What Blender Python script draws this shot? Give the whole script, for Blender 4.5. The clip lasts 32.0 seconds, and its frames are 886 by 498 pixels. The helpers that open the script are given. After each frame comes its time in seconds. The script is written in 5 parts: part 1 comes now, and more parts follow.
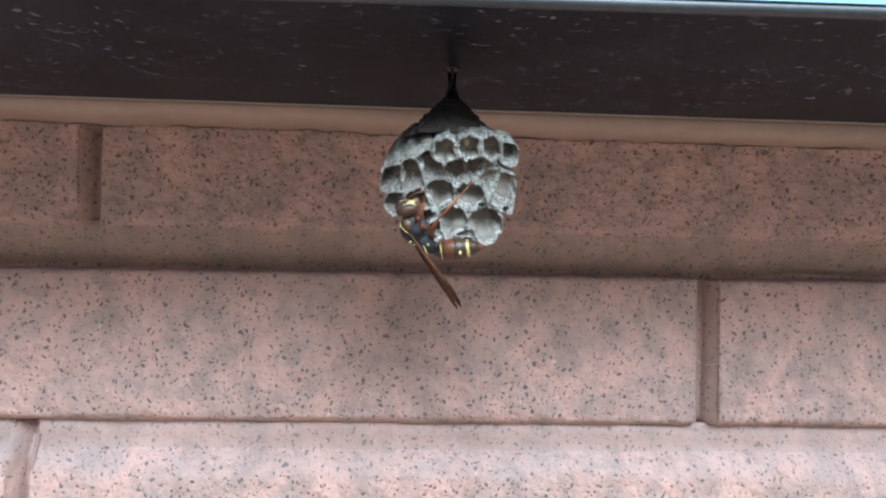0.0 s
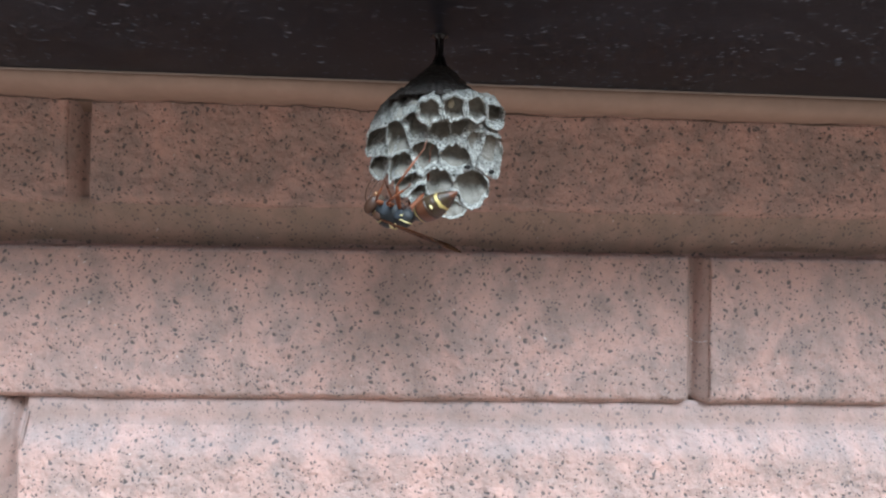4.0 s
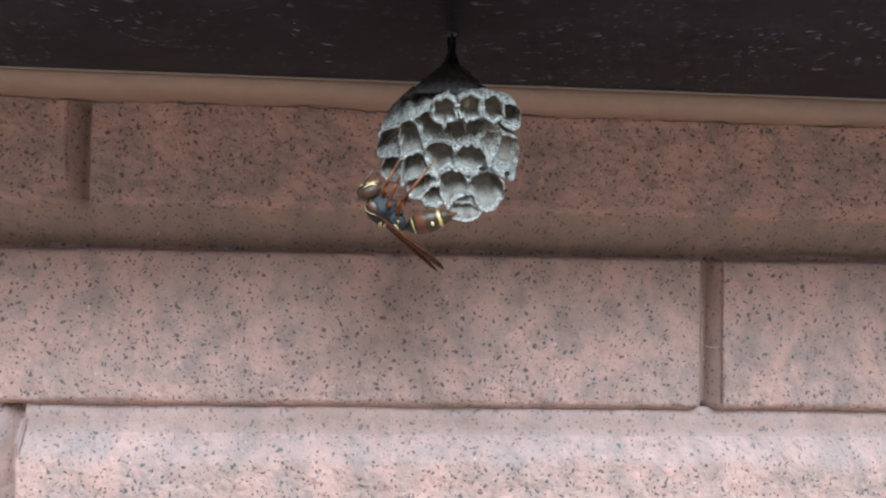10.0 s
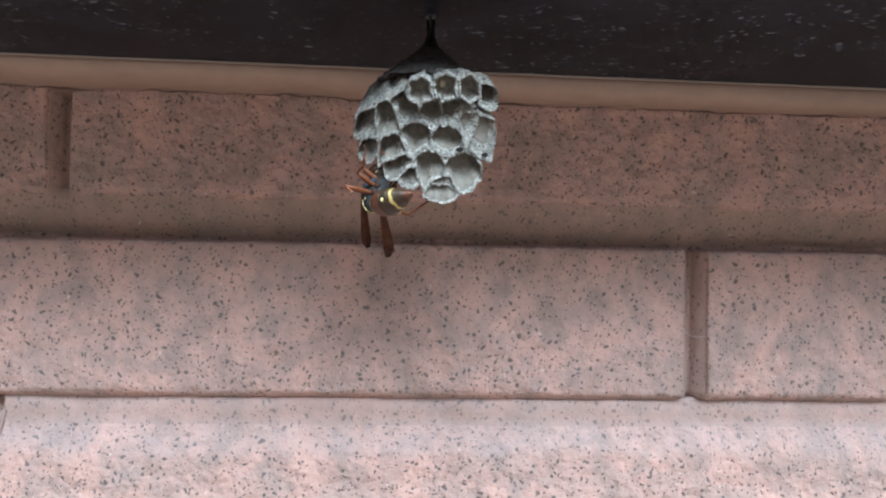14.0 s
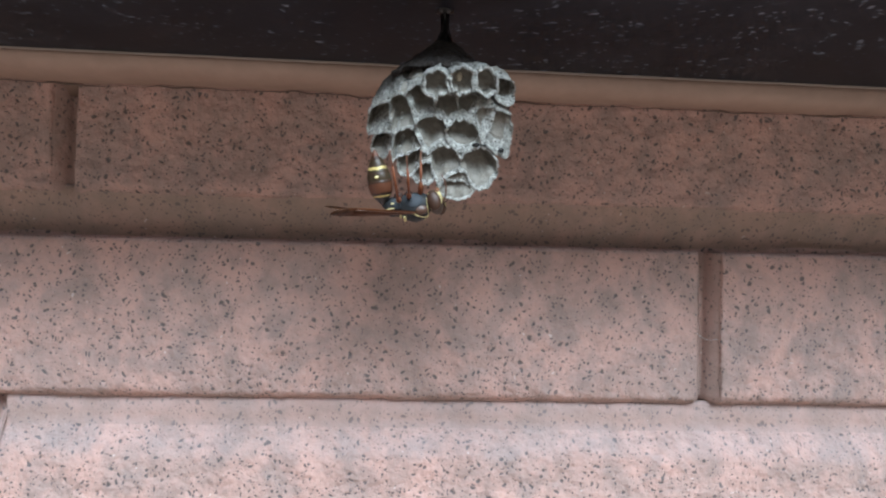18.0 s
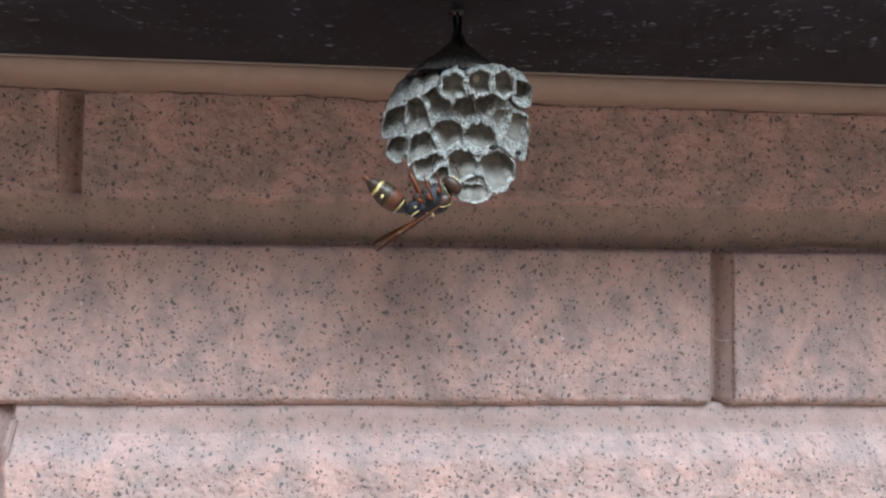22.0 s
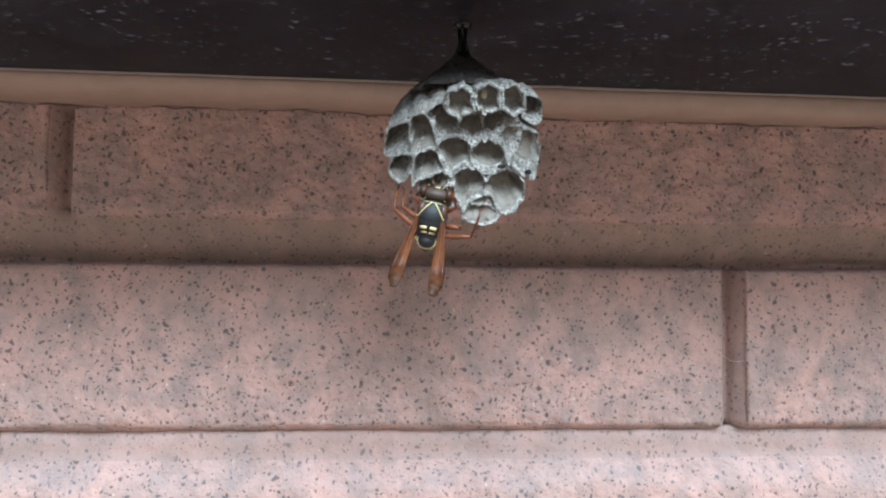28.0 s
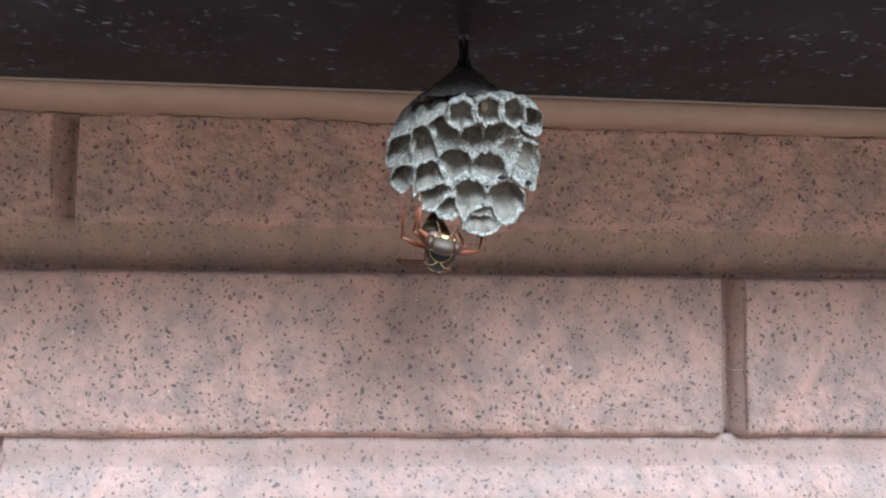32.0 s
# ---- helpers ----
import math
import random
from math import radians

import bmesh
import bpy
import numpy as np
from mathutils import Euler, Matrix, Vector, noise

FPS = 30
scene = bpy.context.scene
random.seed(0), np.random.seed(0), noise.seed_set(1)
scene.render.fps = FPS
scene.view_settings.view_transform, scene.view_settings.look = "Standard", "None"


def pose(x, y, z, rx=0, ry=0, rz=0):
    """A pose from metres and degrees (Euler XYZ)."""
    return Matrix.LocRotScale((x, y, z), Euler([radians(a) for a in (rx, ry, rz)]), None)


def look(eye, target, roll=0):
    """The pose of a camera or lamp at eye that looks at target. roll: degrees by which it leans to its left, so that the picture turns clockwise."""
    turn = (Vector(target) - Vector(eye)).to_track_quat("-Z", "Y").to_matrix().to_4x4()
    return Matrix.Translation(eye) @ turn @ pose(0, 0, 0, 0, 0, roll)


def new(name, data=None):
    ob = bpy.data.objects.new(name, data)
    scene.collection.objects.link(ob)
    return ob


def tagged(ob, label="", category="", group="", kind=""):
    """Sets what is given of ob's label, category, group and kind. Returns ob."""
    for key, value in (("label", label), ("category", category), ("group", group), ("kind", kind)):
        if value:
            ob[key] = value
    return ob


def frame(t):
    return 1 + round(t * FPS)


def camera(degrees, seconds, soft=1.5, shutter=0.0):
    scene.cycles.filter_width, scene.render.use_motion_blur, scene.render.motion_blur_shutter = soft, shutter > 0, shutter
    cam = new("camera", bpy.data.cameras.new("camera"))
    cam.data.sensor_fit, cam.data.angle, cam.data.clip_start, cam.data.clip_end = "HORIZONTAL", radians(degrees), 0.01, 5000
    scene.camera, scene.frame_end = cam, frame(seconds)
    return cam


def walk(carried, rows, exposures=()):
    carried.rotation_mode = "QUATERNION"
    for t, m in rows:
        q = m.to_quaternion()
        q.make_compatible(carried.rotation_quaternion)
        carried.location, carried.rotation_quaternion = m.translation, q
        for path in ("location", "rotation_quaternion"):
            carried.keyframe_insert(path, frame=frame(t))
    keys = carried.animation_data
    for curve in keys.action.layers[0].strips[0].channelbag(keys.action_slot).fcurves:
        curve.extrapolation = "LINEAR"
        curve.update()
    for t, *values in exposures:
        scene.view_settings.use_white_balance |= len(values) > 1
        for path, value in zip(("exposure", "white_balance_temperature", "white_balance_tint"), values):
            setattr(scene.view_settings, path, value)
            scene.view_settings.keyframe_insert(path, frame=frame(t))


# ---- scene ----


# ---------------------------------------------------------------- camera and walk
cam = camera(71.95, 32.0, soft=2.05)
PATH = [
    (0, -0.00783, -0.25741, 1.94293, 90.757, -1.056, -1.925),
    (0.5, -0.00602, -0.2566, 1.94293, 90.811, -0.953, -1.991),
    (1, -0.00736, -0.25561, 1.93828, 90.854, -0.997, -2.003),
    (1.5, -0.00808, -0.25717, 1.93931, 90.745, -0.994, -2.107),
    (2, -0.00543, -0.25727, 1.94015, 90.691, -1.04, -2.009),
    (2.5, -0.00374, -0.25655, 1.93958, 90.658, -1.088, -1.857),
    (3, -0.00334, -0.25643, 1.93616, 90.633, -1.086, -1.845),
    (3.5, -0.00372, -0.25675, 1.93372, 90.642, -1.023, -1.955),
    (5.5, -0.00466, -0.25576, 1.93352, 90.673, -1.143, -2.128),
    (6, -0.00634, -0.25633, 1.93388, 90.644, -1.162, -2.258),
    (6.5, -0.00324, -0.25578, 1.93619, 90.634, -1.209, -2.36),
    (7, -0.00368, -0.25398, 1.93551, 90.787, -1.194, -2.361),
    (7.5, -0.00537, -0.25231, 1.9343, 90.775, -1.15, -2.494),
    (8, -0.00507, -0.25182, 1.93088, 90.847, -0.925, -2.517),
    (8.5, -0.00704, -0.25299, 1.93753, 90.881, -0.915, -2.532),
    (9, -0.00621, -0.25133, 1.93564, 90.936, -0.975, -2.383),
    (9.5, -0.00733, -0.25027, 1.93117, 91.018, -1.066, -2.276),
    (10, -0.00827, -0.25135, 1.93377, 90.957, -1.047, -2.27),
    (10.5, -0.00773, -0.25226, 1.93522, 91.009, -1.03, -2.298),
    (11, -0.00746, -0.25157, 1.93473, 91.085, -1.112, -2.312),
    (11.5, -0.00529, -0.25004, 1.93176, 91.076, -1.146, -2.32),
    (12, -0.00568, -0.25103, 1.93215, 91.173, -1.215, -2.42),
    (12.5, -0.00573, -0.25202, 1.93215, 91.153, -1.207, -2.551),
    (13, -0.00368, -0.25201, 1.93218, 91.14, -1.127, -2.663),
    (13.5, -0.00311, -0.25039, 1.9308, 91.108, -0.98, -2.655),
    (14, -0.00332, -0.24996, 1.92889, 91.108, -1.012, -2.687),
    (14.5, -0.00512, -0.25064, 1.92873, 91.141, -0.985, -2.749),
    (16.5, -0.00611, -0.24852, 1.93045, 91.533, -1.122, -2.623),
    (17, -0.00743, -0.24714, 1.92447, 91.345, -1.233, -2.553),
    (17.5, -0.00733, -0.24686, 1.92719, 91.418, -1.243, -2.579),
    (18, -0.00651, -0.24611, 1.92752, 91.407, -1.359, -2.576),
    (18.5, -0.0051, -0.24523, 1.92689, 91.486, -1.289, -2.492),
    (19, -0.00671, -0.24744, 1.9273, 91.441, -1.075, -2.571),
    (19.5, -0.00804, -0.24819, 1.93044, 91.418, -1.015, -2.634),
    (20, -0.0078, -0.24655, 1.92951, 91.57, -0.968, -2.67),
    (20.5, -0.01028, -0.24608, 1.93088, 91.535, -0.884, -2.699),
    (21, -0.01105, -0.24572, 1.92651, 91.679, -0.878, -2.635),
    (21.5, -0.011, -0.24485, 1.92565, 91.755, -0.694, -2.66),
    (22, -0.01124, -0.24426, 1.92776, 91.674, -0.645, -2.69),
    (22.5, -0.01091, -0.24257, 1.92772, 91.862, -0.572, -2.674),
    (23, -0.01236, -0.2413, 1.92718, 92.037, -0.487, -2.648),
    (23.5, -0.01448, -0.24334, 1.93418, 92.119, -0.427, -2.704),
    (24, -0.01419, -0.2424, 1.93486, 92.278, -0.416, -2.692),
    (24.5, -0.0128, -0.24015, 1.93334, 92.358, -0.412, -2.663),
    (25, -0.01367, -0.23905, 1.93081, 92.461, -0.468, -2.691),
    (25.5, -0.01434, -0.24083, 1.93287, 92.436, -0.371, -2.653),
    (27.5, -0.01286, -0.23789, 1.92945, 92.485, -0.432, -2.953),
    (28, -0.01308, -0.2362, 1.93133, 92.624, -0.479, -2.968),
    (28.5, -0.01106, -0.23571, 1.93244, 92.726, -0.614, -2.89),
    (29, -0.01133, -0.23464, 1.93113, 92.959, -0.634, -3.008),
    (29.5, -0.01059, -0.23601, 1.93446, 92.946, -0.689, -2.923),
    (30, -0.0124, -0.23673, 1.93556, 93.043, -0.668, -3.011),
    (30.5, -0.01123, -0.23677, 1.9348, 92.99, -0.636, -2.899),
    (31, -0.01047, -0.23795, 1.93616, 92.957, -0.53, -2.912),
    (31.5, -0.01281, -0.23827, 1.9336, 93.036, -0.631, -2.847),
    (32, -0.013, -0.23761, 1.93253, 93.067, -0.655, -2.836),
]

walk(cam, [(r[0], pose(*r[1:])) for r in PATH], exposures=[(0, 1.64), (3, 1.61), (6, 1.51), (14, 1.51), (17, 1.49), (18, 1.42), (19, 1.42), (21, 1.50), (22, 1.45), (25, 1.64), (28, 1.64), (30, 1.80), (32, 1.75)])

# ---------------------------------------------------------------- world and sun
world = bpy.data.worlds.new("sky")
scene.world = world
world.use_nodes = True
wn = world.node_tree.nodes
sky = wn.new("ShaderNodeTexSky")
sky.sky_type = "NISHITA"
sky.sun_disc = False
sky.sun_elevation = radians(54)
sky.sun_rotation = radians(165)
sky.dust_density = 3.0
wn["Background"].inputs[1].default_value = 0.028
world.node_tree.links.new(sky.outputs[0], wn["Background"].inputs[0])

sun = new("sun", bpy.data.lights.new("sun", "SUN"))
sun.data.energy = 5.0
sun.data.angle = radians(57)
sun.data.color = (0.68, 0.845, 0.985)
sun.matrix_world = look((1.1, -4.1, 7.9), (0, 0, 2.0))


# ---------------------------------------------------------------- helpers
def part(name, bm, material, parent=None, label="", smooth=True):
    me = bpy.data.meshes.new(name)
    bm.normal_update()
    bm.to_mesh(me)
    bm.free()
    for p in me.polygons:
        p.use_smooth = smooth
    me.materials.append(material)
    ob = new(name, me)
    if parent is not None:
        ob.parent = parent
    if label:
        ob["label"] = label
    return ob


def rings(bm, loops, close_start=True, close_end=True):
    """Skins a list of closed loops of points."""
    rows = [[bm.verts.new(p) for p in lp] for lp in loops]
    n = len(rows[0])
    for a, b in zip(rows, rows[1:]):
        for i in range(n):
            bm.faces.new((a[i], a[(i + 1) % n], b[(i + 1) % n], b[i]))
    if close_start:
        bm.faces.new(list(reversed(rows[0])))
    if close_end:
        bm.faces.new(rows[-1])
    return rows


def tube(bm, pts, radii, seg=10):
    """A tapered tube along a polyline."""
    pts = [Vector(p) for p in pts]
    loops = []
    ref = Vector((0.13, 0.97, 0.2)).normalized()
    for i, p in enumerate(pts):
        d = (pts[min(i + 1, len(pts) - 1)] - pts[max(i - 1, 0)]).normalized()
        s = d.cross(ref)
        if s.length < 0.05:
            s = d.cross(Vector((1, 0, 0)))
        s.normalize()
        u = s.cross(d)
        loops.append([p + radii[i] * (math.cos(2 * math.pi * k / seg) * s + math.sin(2 * math.pi * k / seg) * u) for k in range(seg)])
    rings(bm, loops)


def ellipsoid(bm, c, r, seg=20, rows=14, fn=None):
    """An ellipsoid, or with fn a body shaped by fn(unit vector) -> factor."""
    res = bmesh.ops.create_uvsphere(bm, u_segments=seg, v_segments=rows, radius=1.0)
    for v in res["verts"]:
        k = fn(v.co) if fn else 1.0
        v.co = Vector((c[0] + v.co.x * r[0] * k, c[1] + v.co.y * r[1] * k, c[2] + v.co.z * r[2] * k))
    return res["verts"]


# ---------------------------------------------------------------- materials
class Nodes:
    """A short way to write a node material."""

    def __init__(self, name, rough=0.6, metallic=0.0):
        self.mat = bpy.data.materials.new(name)
        self.mat.use_nodes = True
        self.t = self.mat.node_tree
        self.b = self.t.nodes["Principled BSDF"]
        self.b.inputs["Roughness"].default_value = rough
        self.b.inputs["Metallic"].default_value = metallic

    def put(self, sock, v):
        if hasattr(v, "is_output"):
            self.t.links.new(v, sock)
        elif isinstance(v, (tuple, list)):
            sock.default_value = (*v, 1.0) if len(v) == 3 and len(sock.default_value) == 4 else v
        else:
            sock.default_value = v

    def pos(self, kind="Object", scale=(1, 1, 1), loc=(0, 0, 0)):
        if kind == "World":
            out = self.t.nodes.new("ShaderNodeNewGeometry").outputs["Position"]
        else:
            out = self.t.nodes.new("ShaderNodeTexCoord").outputs[kind]
        m = self.t.nodes.new("ShaderNodeMapping")
        m.inputs["Scale"].default_value = scale
        m.inputs["Location"].default_value = loc
        self.t.links.new(out, m.inputs["Vector"])
        return m.outputs[0]

    def noise(self, vec, scale, detail=3.0, rough=0.55, distort=0.0, color=False):
        n = self.t.nodes.new("ShaderNodeTexNoise")
        self.put(n.inputs["Vector"], vec)
        self.put(n.inputs["Scale"], scale)
        self.put(n.inputs["Detail"], detail)
        self.put(n.inputs["Roughness"], rough)
        self.put(n.inputs["Distortion"], distort)
        return n.outputs["Color" if color else "Fac"]

    def voronoi(self, vec, scale, feature="F1", rand=1.0):
        n = self.t.nodes.new("ShaderNodeTexVoronoi")
        n.feature = feature
        self.put(n.inputs["Vector"], vec)
        self.put(n.inputs["Scale"], scale)
        self.put(n.inputs["Randomness"], rand)
        return n.outputs

    def math(self, op, a, b=0.0, c=0.0):
        n = self.t.nodes.new("ShaderNodeMath")
        n.operation = op
        self.put(n.inputs[0], a)
        self.put(n.inputs[1], b)
        self.put(n.inputs[2], c)
        return n.outputs[0]

    def ramp(self, v, lo, hi, a=0.0, b=1.0):
        n = self.t.nodes.new("ShaderNodeMapRange")
        n.interpolation_type = "SMOOTHSTEP"
        for i, x in enumerate((v, lo, hi, a, b)):
            self.put(n.inputs[i], x)
        return n.outputs[0]

    def mix(self, f, a, b):
        n = self.t.nodes.new("ShaderNodeMix")
        n.data_type = "RGBA"
        self.put(n.inputs[0], f)
        self.put(n.inputs[6], a)
        self.put(n.inputs[7], b)
        return n.outputs[2]

    def add(self, a, b, f=1.0):
        n = self.t.nodes.new("ShaderNodeVectorMath")
        n.operation = "MULTIPLY_ADD"
        self.put(n.inputs[0], b)
        n.inputs[1].default_value = (f, f, f)
        self.put(n.inputs[2], a)
        return n.outputs[0]

    def sep(self, v, axis):
        n = self.t.nodes.new("ShaderNodeSeparateXYZ")
        self.put(n.inputs[0], v)
        return n.outputs[axis]

    def color(self, v):
        self.put(self.b.inputs["Base Color"], v)
        return self

    def rough(self, v):
        self.put(self.b.inputs["Roughness"], v)
        return self

    def bump(self, h, strength=0.5, dist=0.001):
        n = self.t.nodes.new("ShaderNodeBump")
        self.put(n.inputs["Height"], h)
        n.inputs["Strength"].default_value = strength
        n.inputs["Distance"].default_value = dist
        self.t.links.new(n.outputs[0], self.b.inputs["Normal"])
        return self


def brick_material(name="speckled_brick", brown_cover=0.0, relief=0.85, tint=(0.30, 0.222, 0.165)):
    """Speckled pink-brown stone, covered to a chosen share by a brown tint."""
    m = Nodes(name, 0.85)
    p = m.pos("World")
    warp = m.noise(p, 160, 2, color=True)
    pw = m.add(p, warp, 0.006)
    # mottled pink and grey-brown body, drawn out a little downwards
    ps = m.pos("World", (1.0, 1.0, 0.9), (0.37, 0, 0.11))
    big = m.noise(ps, 42, 6, 0.72, 0.5)
    mid = m.noise(ps, 75, 3, 0.6)
    grain = m.noise(p, 900, 3, 0.7)
    base = m.mix(m.ramp(big, 0.36, 0.64), (0.415, 0.285, 0.250), (0.575, 0.35, 0.297))
    base = m.mix(m.math("MULTIPLY", m.ramp(mid, 0.46, 0.68), 0.50), base, (0.25, 0.20, 0.185))
    smoke = m.noise(m.pos("World", (1.0, 1.0, 0.6), (2.3, 0, 1.1)), 21, 5, 0.7, 0.8)
    base = m.mix(m.math("MULTIPLY", m.ramp(smoke, 0.50, 0.68), 0.36), base, (0.235, 0.175, 0.15))
    base = m.mix(m.math("MULTIPLY", m.ramp(grain, 0.45, 0.75), 0.18), base, (0.60, 0.46, 0.41))
    if brown_cover:
        base = m.mix(m.math("MULTIPLY", m.ramp(m.noise(p, 55, 4, 0.6), 0.2, 0.7, 0.6, 1.0), brown_cover), base, tint)
    # dark mineral specks, of two sizes, and a few fused flakes
    dark = None
    for scale, size, keep in ((335, 0.37, 0.80), (470, 0.37, 0.78), (800, 0.33, 0.50)):
        v = m.voronoi(pw, scale)
        reach = m.math("MULTIPLY_ADD", m.sep(v["Color"], 1), size * 0.65, size * 0.42)
        near = m.ramp(v["Distance"], reach, m.math("MULTIPLY", reach, 0.45))
        some = m.math("LESS_THAN", m.sep(v["Color"], 0), keep)
        s = m.math("MULTIPLY", near, some)
        dark = s if dark is None else m.math("MAXIMUM", dark, s)
    # pale quartz grains
    v = m.voronoi(pw, 420)
    pale = m.math("MULTIPLY", m.math("LESS_THAN", v["Distance"], 0.2), m.math("LESS_THAN", m.sep(v["Color"], 2), 0.04))
    col = m.mix(m.math("MULTIPLY", pale, 0.6), base, (0.66, 0.55, 0.50))
    col = m.mix(m.math("MULTIPLY", dark, 0.82 - 0.35 * brown_cover), col, (0.07, 0.066, 0.07))
    # slopes that face up are tinted pale lilac: sky light painted in
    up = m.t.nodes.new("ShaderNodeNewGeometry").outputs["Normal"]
    dust_or_skylight = m.math("MULTIPLY", m.ramp(m.sep(up, 2), 0.10, 0.42), m.ramp(m.noise(p, 70, 4, 0.65), 0.25, 0.6, 0.04, 0.20))
    m.color(m.mix(dust_or_skylight, col, (0.52, 0.475, 0.50)))
    h = m.math("MULTIPLY_ADD", grain, 0.12, m.math("MULTIPLY_ADD", m.noise(p, 240, 3, 0.55), 0.75, m.math("MULTIPLY", m.noise(p, 100, 2, 0.5), 1.6)))
    h = m.math("SUBTRACT", h, m.math("MULTIPLY", dark, 0.1))
    m.bump(h, relief, 0.0026)
    m.rough(m.ramp(dark, 0, 1, 0.88, 0.6))
    return m.mat


def ledge_material():
    m = Nodes("black_coated_metal", 0.42)
    m.b.inputs["Specular IOR Level"].default_value = 0.17
    p = m.pos("World")
    flat = m.pos("World", (0.8, 1, 0.0))
    warp = m.noise(flat, 70, 2, color=True)
    pw = m.add(flat, warp, 0.014)
    dust_or_skylight = m.noise(flat, 30, 4, 0.6)
    # dried water marks: small rings and flecks
    marks = None
    for scale, lo, hi, keep in ((64, 0.13, 0.20, 0.16), (125, 0.17, 0.26, 0.30), (210, 0.0, 0.26, 0.55), (340, 0.0, 0.28, 0.55)):
        v = m.voronoi(pw, scale)
        d = v["Distance"]
        ring = m.math("MULTIPLY", m.ramp(d, lo - 0.02, lo + 0.04) if lo else 1.0, m.ramp(d, hi, hi - 0.10))
        s = m.math("MULTIPLY", ring, m.math("LESS_THAN", m.sep(v["Color"], 0), keep))
        s = m.math("MULTIPLY", s, m.ramp(m.noise(flat, 420, 3), 0.38, 0.6))
        marks = s if marks is None else m.math("MAXIMUM", marks, s)
    patch = m.ramp(m.noise(flat, 17, 2), 0.35, 0.62, 0.3, 1.0)
    marks = m.math("MULTIPLY", marks, patch)
    col = m.mix(m.ramp(dust_or_skylight, 0.35, 0.75), (0.0075, 0.0095, 0.0145), (0.018, 0.021, 0.029))
    m.color(m.mix(m.math("MULTIPLY", marks, 0.45), col, (0.32, 0.37, 0.45)))
    m.rough(m.ramp(m.math("ADD", marks, m.math("MULTIPLY", dust_or_skylight, 0.5)), 0.0, 1.0, 0.36, 0.65))
    m.bump(m.math("ADD", marks, m.noise(p, 300, 3)), 0.08, 0.0004)
    return m.mat


def plain(name, col, rough=0.6, var=0.25, scale=400, bump=0.2, dist=0.0003, kind="Object", **more):
    m = Nodes(name, rough)
    p = m.pos(kind)
    n = m.noise(p, scale, 4, 0.6)
    n2 = m.noise(p, scale / 7, 2)
    dark = tuple(c * (1 - var) for c in col)
    light = tuple(min(1, c * (1 + var)) for c in col)
    m.color(m.mix(m.math("MULTIPLY_ADD", n2, 0.5, m.math("MULTIPLY", n, 0.5)), dark, light))
    m.bump(n, bump, dist)
    for k, v in more.items():
        m.b.inputs[k.replace("_", " ")].default_value = v
    return m.mat


def paper_material():
    """Grey wood-pulp paper, laid down in rings along each cell."""
    m = Nodes("wasp_paper", 0.9)
    p = m.pos("Object")
    w = m.pos("World")
    band = m.noise(m.pos("World", (700, 700, 1250)), 1.0, 5, 0.75, 0.8)
    fibre = m.noise(m.pos("World", (2.0, 2.0, 0.6)), 1000, 4, 0.75)
    fleck = m.noise(w, 1500, 3, 0.65)
    blot = m.noise(w, 380, 4, 0.7)
    col = m.mix(m.ramp(band, 0.36, 0.62), (0.22, 0.212, 0.19), (0.70, 0.692, 0.64))
    col = m.mix(m.math("MULTIPLY", m.ramp(blot, 0.49, 0.62), 0.55), col, (0.21, 0.198, 0.178))
    col = m.mix(m.math("MULTIPLY", m.ramp(fibre, 0.48, 0.60), 0.60), col, (0.76, 0.75, 0.69))
    col = m.mix(m.math("MULTIPLY", m.ramp(fleck, 0.54, 0.62), 0.70), col, (0.11, 0.10, 0.085))
    # browner, older paper towards the stalk, darkened further for the ledge's shade
    waver = m.noise(w, 140, 3, 0.6)
    side = m.math("MULTIPLY", m.sep(w, 0), -0.22)
    age_shade = m.math("ADD", m.math("ADD", side, m.sep(m.pos("World", loc=(0, 0, -1.9735)), 2)), m.math("MULTIPLY", m.math("SUBTRACT", waver, 0.5), 0.014))
    col = m.mix(m.ramp(age_shade, -0.002, 0.0045, 0.0, 0.92), col, (0.062, 0.05, 0.041))
    pit = m.voronoi(w, 620)
    dots = m.math("MULTIPLY", m.math("LESS_THAN", pit["Distance"], 0.24), m.math("LESS_THAN", m.sep(pit["Color"], 0), 0.36))
    col = m.mix(m.math("MULTIPLY", dots, 0.75), col, (0.08, 0.07, 0.06))
    m.color(col)
    m.bump(m.math("ADD", m.math("ADD", band, blot), m.math("MULTIPLY", fibre, 1.2)), 1.0, 0.0013)
    return m.mat


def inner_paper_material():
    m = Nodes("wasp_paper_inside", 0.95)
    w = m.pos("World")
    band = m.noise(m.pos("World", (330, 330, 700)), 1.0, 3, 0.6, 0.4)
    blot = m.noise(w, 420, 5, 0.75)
    # brownish paper, darker still to paint in the shade inside a cell
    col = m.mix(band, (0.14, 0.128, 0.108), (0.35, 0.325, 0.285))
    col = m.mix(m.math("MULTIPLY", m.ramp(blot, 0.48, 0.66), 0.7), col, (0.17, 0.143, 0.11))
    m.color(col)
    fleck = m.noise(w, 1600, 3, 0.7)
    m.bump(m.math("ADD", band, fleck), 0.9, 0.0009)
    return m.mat


